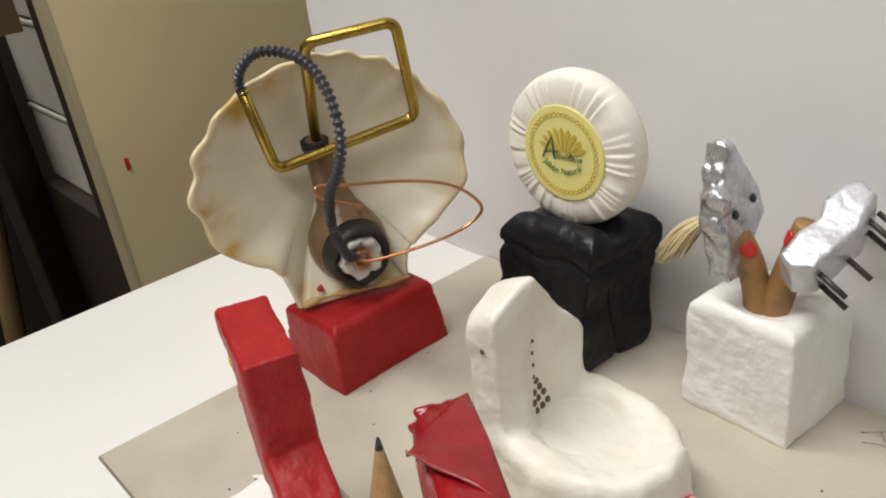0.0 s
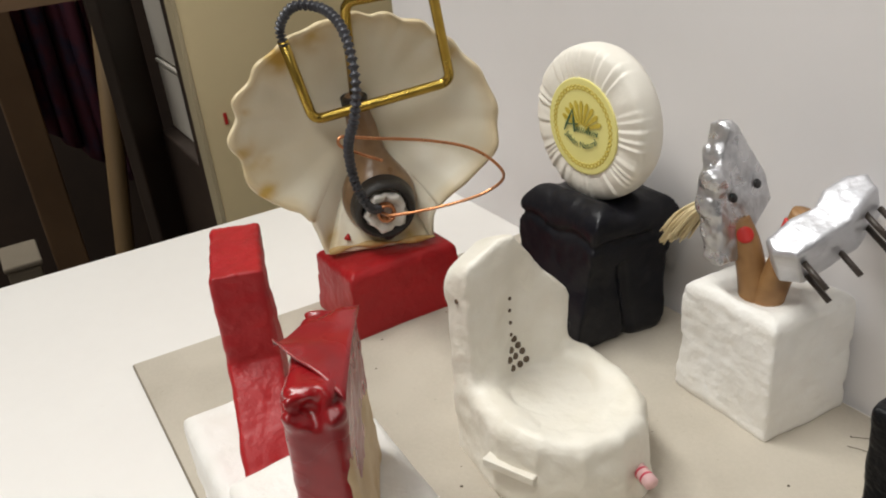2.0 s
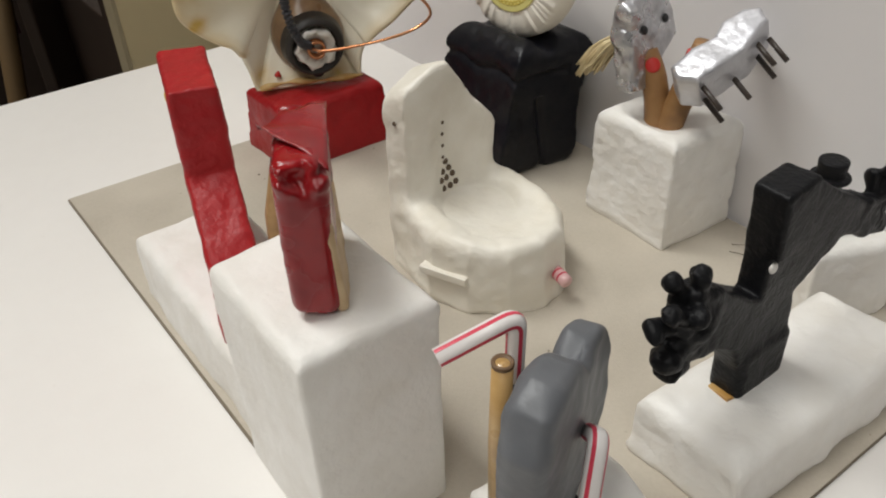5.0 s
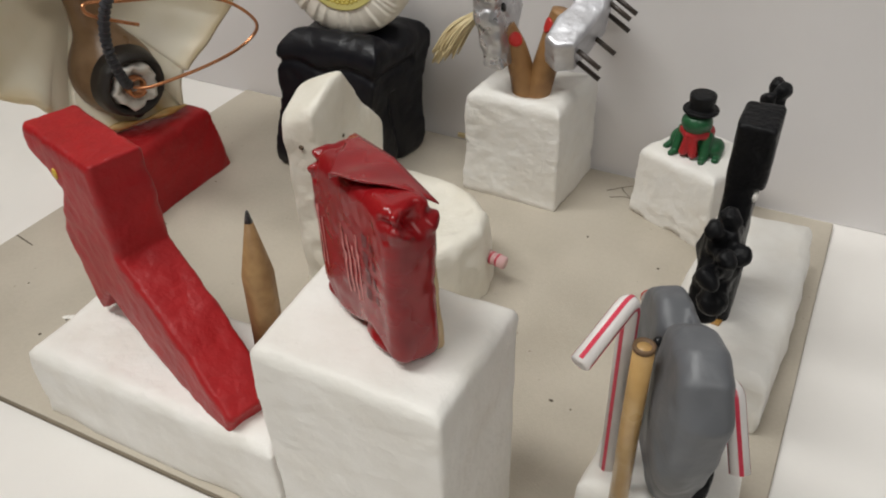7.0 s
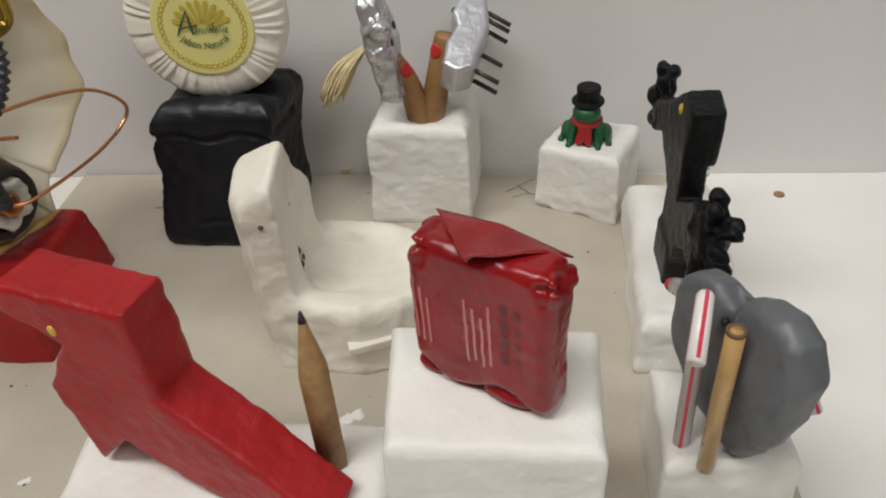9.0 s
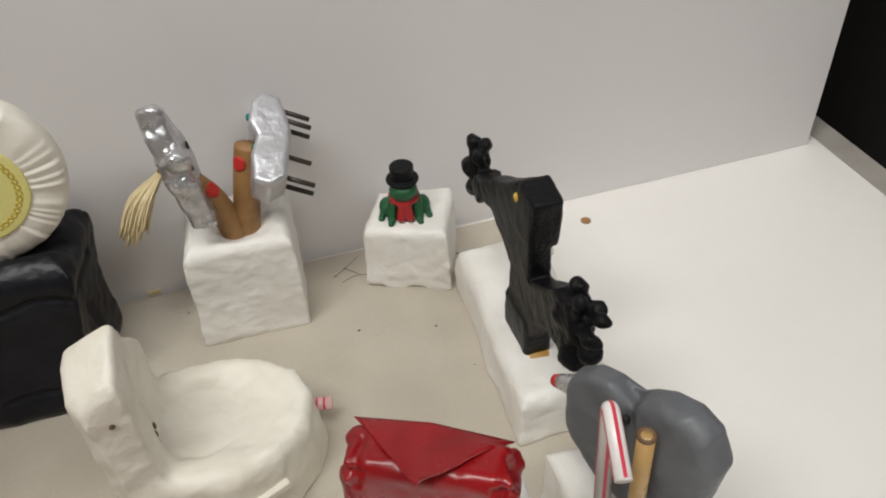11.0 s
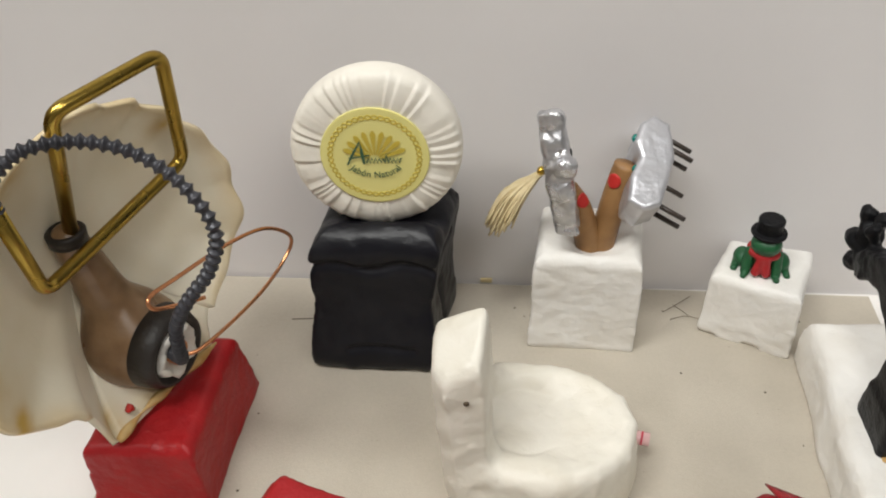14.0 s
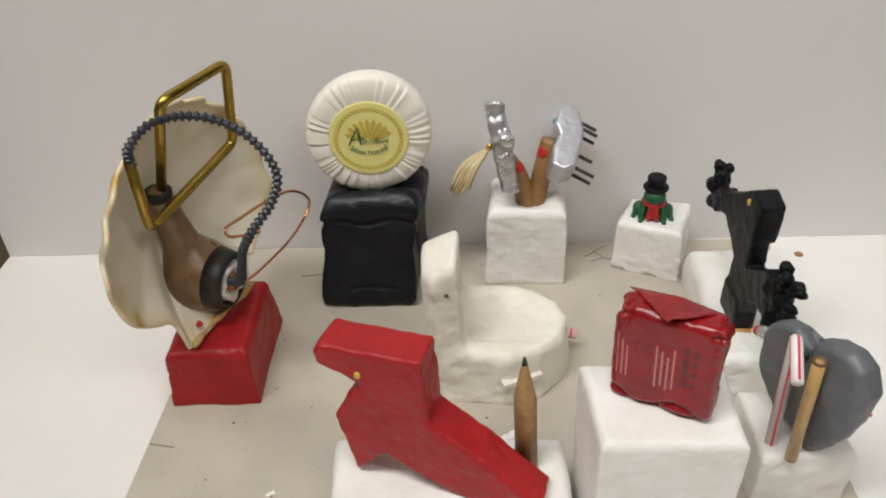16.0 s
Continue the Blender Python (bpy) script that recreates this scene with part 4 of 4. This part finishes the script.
def print_bar(name, u0, u1, w0, w1, material):
    verts, faces = [], []
    nu = 3
    nw = max(4, int((w1 - w0) / 0.001))
    for i in range(nu):
        for j in range(nw):
            u, w = u0 + (u1 - u0) * i / (nu - 1), w0 + (w1 - w0) * j / (nw - 1)
            q = KC + KU * u + KW * w - KV * 0.012
            for k in range(60):
                e = float(pack_field(np.array([q], dtype=float))[0])
                if e < 0.0002:
                    break
                q = q + KV * e * 0.7
            verts.append(q)
    for i in range(nu - 1):
        for j in range(nw - 1):
            faces.append((i * nw + j, (i + 1) * nw + j, (i + 1) * nw + j + 1, i * nw + j + 1))
    put(name, verts, faces, material, po)


for k in range(4):
    print_bar("fine_print", -0.0022 + 0.0016 * k, -0.0016 + 0.0016 * k, 0.009 + 0.001 * (k % 2), 0.0245 - 0.0016 * (k % 3), "pale_print")
for k in range(3):
    print_bar("fine_print", -0.0132 + 0.0014 * k, -0.0127 + 0.0014 * k, 0.010, 0.025 - 0.002 * k, "pale_print")
for k, (w0, w1) in enumerate(((0.0125, 0.0150), (0.0160, 0.0190), (0.0198, 0.0226), (0.0236, 0.0262))):
    print_bar("dark_print", 0.0052, 0.0068, w0, w1, "dark_red")
    print_bar("dark_print", 0.0080, 0.0092, w0 + 0.0004, w1 - 0.0004, "dark_red")

# ---- black creature on a white slab ----
bc = thing("creature_sculpture", (0.104, -0.075, CARD), "black painted wooden figure with outstretched arms on a white slab", "sculpture", "sculptures on the cardboard")
foot_k = [(0.0848, -0.1105), (0.1170, -0.1105), (0.1205, -0.0560), (0.1190, -0.0350), (0.0890, -0.0360)]
clay("base", lambda p: s_block(p, foot_k, CARD - 0.0022, 0.0216, 0.0045, taper=0.06) + lumps(p, 0.0008, 71, 80), (0.078, -0.117, 0), (0.127, -0.029, 0.027), 0.0009, "plaster", bc, "white plaster slab")
CREAT = [(-0.0725, 0.0165), (-0.0730, 0.0250), (-0.0755, 0.0360), (-0.0765, 0.0465), (-0.0690, 0.0510), (-0.0600, 0.0545), (-0.0530, 0.0520), (-0.0450, 0.0470), (-0.0400, 0.0520), (-0.0455, 0.0590), (-0.0540, 0.0620), (-0.0690, 0.0710), (-0.0795, 0.0785), (-0.0915, 0.0795), (-0.0912, 0.0715), (-0.0915, 0.0520), (-0.0960, 0.0545), (-0.1080, 0.0630), (-0.1150, 0.0650), (-0.1190, 0.0560), (-0.1150, 0.0460), (-0.1050, 0.0450), (-0.0975, 0.0400), (-0.0935, 0.0310), (-0.0928, 0.0240), (-0.0910, 0.0165)]


def creature_field(p):
    d = s_slab(s_poly(p[..., 1], p[..., 2], CREAT), p[..., 0] - 0.0980, 0.0036, 0.0010)
    d = join(d, s_box(p, (0.0990, -0.0868, 0.0715), [Vector((1, 0, 0)), Vector((0, 0.99, 0.12)), Vector((0, -0.12, 0.99))], (0.0045, 0.0056, 0.0088), 0.0010), 0.0008)
    d = join(d, s_box(p, (0.0982, -0.0835, 0.0255), np.eye(3), (0.0042, 0.0085, 0.0090), 0.0012), 0.002)
    for y0, z0, x1, y1, z1, r in ((-0.043, 0.051, 0.0975, -0.0365, 0.0465, 0.0030), (-0.042, 0.052, 0.0965, -0.0345, 0.0540, 0.0026), (-0.041, 0.053, 0.0985, -0.0345, 0.0625, 0.0023), (-0.042, 0.054, 0.1000, -0.0400, 0.0640, 0.0020), (-0.044, 0.054, 0.0970, -0.0435, 0.0625, 0.0017)):
        d = join(d, s_rod(p, (0.0980, y0, z0), (x1, y1, z1), r), 0.0010)
        d = join(d, s_ball(p, (x1, y1, z1), r * 1.15), 0.0006)
    palm = (0.0988, -0.1125, 0.0565)
    d = join(d, s_ball(p, palm, 0.0054), 0.002)
    for dx, dy, dz, r in ((0.000, 0.000, 0.0110, 0.0021), (-0.002, -0.0060, 0.0108, 0.0020), (0.002, -0.0105, 0.0075, 0.0020), (-0.001, -0.0112, 0.0020, 0.0022), (0.001, -0.0075, -0.0060, 0.0030), (-0.001, -0.0030, -0.0120, 0.0030), (0.004, -0.0040, 0.0050, 0.0020)):
        tip = (palm[0] + dx, palm[1] + dy, palm[2] + dz)
        d = join(d, s_rod(p, palm, tip, r), 0.0009)
        d = join(d, s_ball(p, tip, r * 1.2), 0.0005)
    rough = np.clip((np.abs(p[..., 1] + 0.080) - 0.020) / 0.012, 0.25, 1)
    return d + rough * (0.0008 * vnoise(p, 260, 77) + 0.0004 * vnoise(p, 620, 78))


co = clay("figure", creature_field, (0.086, -0.140, 0.014), (0.112, -0.020, 0.090), 0.0006, "matt_black", bc, "black painted carved figure with knobbly fingers")
for x, y, z, n in ((0.0944, -0.0815, 0.0745, (-1, 0, 0)), (0.1016, -0.0900, 0.0600, (1, 0, 0))):
    clay("dot", lambda p, c=(x, y, z): s_ellipsoid(p, c, np.eye(3), (0.0008, 0.0012, 0.0016)), (x - 0.0022, y - 0.0022, z - 0.0022), (x + 0.0022, y + 0.0022, z + 0.0022), 0.0004, "yellow" if n[0] < 0 else "plaster", co, "yellow eye" if n[0] < 0 else "white fleck")
slab("glue", [(0.095, -0.0940), (0.101, -0.0945), (0.1020, -0.0900), (0.095, -0.0900)], 0.0212, 0.0222, "stain", bc, "yellowish dried glue", bevel=0.0003)

# ---- grey bird with straws ----
gs = thing("grey_bird_sculpture", (0.1, -0.148, CARD), "grey bird figure with drinking straws on a white block", "sculpture", "sculptures on the cardboard")
foot_g = [(0.0835, -0.1610), (0.1165, -0.1590), (0.1155, -0.1320), (0.0845, -0.1285)]
clay("base", lambda p: s_block(p, foot_g, CARD - 0.0022, 0.0262, 0.0030, taper=0.02) + lumps(p, 0.0006, 81, 80), (0.078, -0.167, 0), (0.122, -0.123, 0.031), 0.0009, "plaster", gs, "white plaster block")
GU, GN = Vector((0.44, -0.898, 0)), Vector((0.898, 0.44, 0))
GC = Vector((0.1035, -0.1530, 0.0495))


GREY = [(-0.0243, 0.0440), (-0.0256, 0.0570), (-0.0245, 0.0610), (-0.0200, 0.0655), (-0.0135, 0.0673), (-0.0077, 0.0655), (-0.0010, 0.0712), (0.0060, 0.0718), (0.0115, 0.0690), (0.0149, 0.0615), (0.0143, 0.0500), (0.0093, 0.0355), (0.0055, 0.0290), (0.0020, 0.0265), (-0.0030, 0.0280), (-0.0106, 0.0300), (-0.0189, 0.0350)]


def grey_field(p):
    q = p - np.array(GC)
    gu, gn, gz = q @ np.array(GU), q @ np.array(GN), p[..., 2]
    d = s_slab(s_poly(gu, gz, GREY), gn + 0.0030, 0.0042, 0.0028)
    d = d + 0.0022 * np.exp(-((gu + 0.0085 + 0.5 * (gz - 0.066)) / 0.0026) ** 2) * (gz > 0.050) * (gn < -0.0015)
    d = join(d, s_ellipsoid(p, GC + GU * 0.0035 - GN * 0.0058 + Z * 0.0020, [GU, GN, Z], (0.0095, 0.0036, 0.0160)), 0.003)
    return d + lumps(p, 0.0008, 85, 75)


go = clay("bird", grey_field, (0.078, -0.178, 0.024), (0.124, -0.120, 0.074), 0.0007, "grey", gs, "smooth grey painted bird figure")
clay("foot", lambda p: s_box(p, (0.1045, -0.1505, 0.0283), np.eye(3), (0.0050, 0.0040, 0.0030), 0.0015) + lumps(p, 0.0003, 3, 200), (0.097, -0.157, 0.023), (0.112, -0.144, 0.034), 0.0006, "matt_black", go, "black painted foot")
ba, bb2 = Vector((0.0905, -0.1335, 0.0555)), Vector((0.0876, -0.1288, 0.0533))
beak = tube("beak", smooth_path([ba, ba.lerp(bb2, 0.5), bb2], 3), lambda t: 0.0030 - 0.0010 * t, "foil", go, "crumpled silver foil beak", 12)
tube("beak_tip", [bb2, bb2 + (bb2 - ba) * 0.30], lambda t: 0.0020 - 0.0005 * t, "lips", beak, "red beak tip", 10)
for dx, dy, dz in ((-0.0072, 0.0045, 0.0120), (-0.0078, -0.0030, 0.0110)):
    c = GC + Vector((dx, dy, dz))
    clay("hole", lambda p, c=c: s_ball(p, c - GN * 0.0028, 0.0011), c - GN * 0.0028 - Vector((0.003, 0.003, 0.003)), c - GN * 0.0028 + Vector((0.003, 0.003, 0.003)), 0.0005, "ink", go, "small dark hole")


def striped_straw(name, path, r, label):
    st = tube(name, path, r, "straw_white", gs, label, 20)
    pts = [Vector(q) for q in path]
    for a in (0.3, 1.9, 3.4, 5.0):
        vv, ff = tube_data(pts, r + 0.00006, 3, False, a, a + 0.42)
        put("stripe", vv, ff, "straw_red", st, "red lengthwise stripe")


striped_straw("striped_straw", bent_path([(0.0888, -0.1535, 0.0255), (0.0880, -0.1515, 0.0715), (0.0838, -0.1668, 0.0672)], 0.0030), 0.0019, "white drinking straw with red stripes, bent over")
striped_straw("striped_straw", bent_path([(0.1040, -0.1470, 0.0510), (0.1088, -0.1505, 0.0565), (0.1138, -0.1580, 0.0430)], 0.0022), 0.0019, "white drinking straw with red stripes, bent downwards")
tan = tube("tan_straw", [(0.0931, -0.1602, 0.0255), (0.0929, -0.1600, 0.0480), (0.0929, -0.1592, 0.0682)], 0.0020, "straw_tan", gs, "clear straw filled with tan material", 16)

# dark brown disc stands in for the shade inside the straw's open top
lathe("opening_shade", (0.0929, -0.1592, 0.0682), (0.01, 0.01, 1), [(-0.0005, 0.0021), (0.0003, 0.0021), (0.0004, 0.0016), (-0.0002, 0.0012)], "plank_wood", tan, "dark brown disc for the shade in the open end", 14)

# ---- furniture beyond the table ----
cb = thing("cabinet", (-0.55, 0.2, -0.75), "beige panelled cabinet with dark open interior", "cabinet")
EDGE_Y = -0.078
RAIL_Z = 0.099
slab("side_panel", rect(-0.418, EDGE_Y, -0.400, 0.70), -0.75, 0.70, "panel", cb, "beige laminate side panel")
slab("panel_edge", rect(-0.4185, EDGE_Y - 0.003, -0.3995, EDGE_Y - 0.0002), -0.75, 0.70, "panel_edge", cb, "pale edge strip")
# inner parts: wood colour darkened to carry the shade inside the cabinet
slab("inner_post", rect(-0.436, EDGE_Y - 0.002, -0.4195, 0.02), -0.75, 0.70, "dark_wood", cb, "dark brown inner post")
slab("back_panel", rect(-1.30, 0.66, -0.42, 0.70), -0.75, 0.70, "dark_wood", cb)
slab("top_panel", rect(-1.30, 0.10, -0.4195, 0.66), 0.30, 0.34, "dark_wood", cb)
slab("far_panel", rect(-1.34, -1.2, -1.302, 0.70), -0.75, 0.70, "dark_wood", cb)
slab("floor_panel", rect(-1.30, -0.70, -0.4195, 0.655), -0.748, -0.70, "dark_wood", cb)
for z0, z1 in ((-0.043, 0.022), (0.0235, 0.095), (0.0965, 0.17)):
    carton = thing("carton", (-0.565, 0.03, z0), "off-white carton stored in the dark cabinet", "carton", "cartons in the cabinet")
    slab("box", rect(-0.612, -0.058, -0.515, 0.12), z0, z1 - 0.004, "box_white", carton, bevel=0.002)
    slab("lid", rect(-0.613, -0.059, -0.514, 0.121), z1 - 0.0035, z1, "box_white", carton, bevel=0.0008)
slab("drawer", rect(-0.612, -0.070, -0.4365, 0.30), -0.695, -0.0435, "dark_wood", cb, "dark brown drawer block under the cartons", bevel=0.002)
slab("rail", rect(-0.475, -0.62, -0.455, EDGE_Y - 0.004), RAIL_Z, 0.70, "plank_wood", cb, "brown wooden rail")
door = thing("wooden_board", (-0.64, -0.1, -0.7), "dark brown wooden board standing in the shade", "board")
slab("leaf", [(-0.600, -0.107), (-0.590, -0.098), (-0.616, -0.066), (-0.626, -0.075)], -0.70, 0.09, "dark_wood", door, bevel=0.002)
pole = thing("pole", (-0.65, -0.216, -0.7), "tan wooden pole leaning in the dark", "pole")
tube("shaft", [(-0.650, -0.2158, -0.70), (-0.650, -0.0510, 0.29)], 0.0095, "tan_wood", pole, sides=14)
plank = thing("plank", (-0.74, -0.173, -0.7), "brown wooden plank standing in the dark", "plank")
slab("board", [(-0.730, -0.190), (-0.730, -0.157), (-0.746, -0.157), (-0.746, -0.190)], -0.70, 0.29, "plank_wood", plank, bevel=0.002)


def cloth_mesh():
    verts, faces = [], []
    nu, nv = 26, 30
    for i in range(nu):
        for j in range(nv):
            s, t = i / (nu - 1), j / (nv - 1)
            y = -0.168 + 0.085 * s
            z = 0.26 - (0.31 + 0.09 * s) * t
            x = -0.79 + 0.012 * math.sin(s * 17 + t * 2) + 0.01 * math.sin(s * 31 + 1)
            verts.append((x, y, z))
    for i in range(nu - 1):
        for j in range(nv - 1):
            faces.append((i * nv + j, (i + 1) * nv + j, (i + 1) * nv + j + 1, i * nv + j + 1))
    return verts, faces


crate = thing("storage_box", (-0.73, -0.22, -0.7), "dull grey-brown box standing behind the table", "box")
slab("shell", rect(-0.760, -0.236, -0.700, -0.203), -0.70, -0.175, "card_edge", crate, bevel=0.003)
slab("lid", rect(-0.762, -0.238, -0.698, -0.201), -0.1745, -0.168, "card_edge", crate, bevel=0.002)
v, f = cloth_mesh()
cl = thing("floral_cloth", (-0.79, -0.13, 0.26), "dark blue and pink floral cloth hanging in the dark", "cloth")
co2 = put("drape", v, f, "cloth", cl)
co2.modifiers.new("thickness", "SOLIDIFY").thickness = 0.004
# black bag beyond the other end
bag = thing("black_bag", (0.55, 0.12, -0.75), "large black cloth bag hanging behind the table", "bag")
clay("bag_body", lambda p: s_box(p, (0.62, 0.20, -0.12), np.eye(3), (0.26, 0.42, 0.62), 0.08) + 0.02 * vnoise(p, 9, 2), (0.30, -0.28, -0.80), (0.95, 0.68, 0.56), 0.018, "black_cloth", bag)
# small marks
mk = thing("red_scrap", (-0.398, -0.061, 0.013), "tiny red tape scrap stuck on the beige panel", "scrap")
slab("tape", [(-0.3999, -0.0635), (-0.3988, -0.0635), (-0.3988, -0.0612), (-0.3999, -0.0612)], 0.0085, 0.0165, "lips", mk)
crumbs = random.Random(9)
verts, faces = [], []
for k in range(46):
    x, y = crumbs.uniform(-0.125, 0.12), crumbs.uniform(-0.178, -0.006)
    r = crumbs.uniform(0.0002, 0.0006)
    o = len(verts)
    a0 = crumbs.uniform(0, 6)
    for q in range(5):
        verts.append((x + r * math.cos(a0 + q * 1.257) * crumbs.uniform(0.6, 1.6), y + r * math.sin(a0 + q * 1.257), CARD + 0.0001))
    verts.append((x, y, CARD + r * 0.8))
    faces += [(o + q, o + (q + 1) % 5, o + 5) for q in range(5)]
sp = put("crumbs", verts, faces, "speck", None, smooth=False)
tagged(sp, "dark crumbs and pencil specks scattered on the cardboard", "crumbs", kind="stuff")
for px, py, pr in ((0.0035, -0.1280, 0.0028), (-0.0060, -0.1275, 0.0016), (-0.0830, -0.1520, 0.0013)):
    smear = thing("paint_smear", (px, py, CARD), "dried white paint smear on the cardboard", "paint smear", "paint smears")
    lathe("film", (px, py, CARD), (0, 0, 1), [(-0.0002, pr), (0.0001, pr * 0.96), (0.00022, pr * 0.6)], "plaster", smear, "", 26, lambda i, a, r, d: (r * (1 + 0.45 * math.cos(2 * a + 0.5) + 0.16 * math.sin(5 * a) + 0.1 * math.sin(9 * a)), d))
tape = thing("tape_scrap", (-0.018, -0.002, 0), "small yellowed tape scrap at the foot of the board", "scrap")
slab("tape", rect(-0.0205, -0.0012, -0.0160, -0.0002), 0.002, 0.0036, "shell_rim", tape)
hairs = thing("hair_strands", (0.058, -0.012, CARD), "thin dark hair strands lying on the cardboard", "hair")
for a, b, c in (((0.0480, -0.0150), (0.0530, -0.0120), (0.0590, -0.0060)), ((0.0500, -0.0190), (0.0560, -0.0180), (0.0640, -0.0195)), ((0.0520, -0.0110), (0.0545, -0.0150), (0.0570, -0.0165))):
    tube("strand", smooth_path([(*a, CARD + 0.0003), (*b, CARD + 0.0012), (*c, CARD + 0.0003)], 6), 0.00010, "speck", hairs, sides=5)
marks = thing("pencil_marks", (-0.12, -0.14, CARD), "short dark pencil marks drawn on the cardboard", "marks")
for x0, y0, x1, y1 in ((-0.1340, -0.1280, -0.1240, -0.1300), (-0.1310, -0.1010, -0.1300, -0.0960), (-0.0905, -0.0250, -0.0790, -0.0240), (-0.0800, -0.0240, -0.0795, -0.0300)):
    lx, ly = x1 - x0, y1 - y0
    k = 0.00022 / math.hypot(lx, ly)
    slab("stroke", [(x0 + ly * k, y0 - lx * k), (x1 + ly * k, y1 - lx * k), (x1 - ly * k, y1 + lx * k), (x0 - ly * k, y0 + lx * k)], CARD - 0.0002, CARD + 0.00012, "speck", marks)
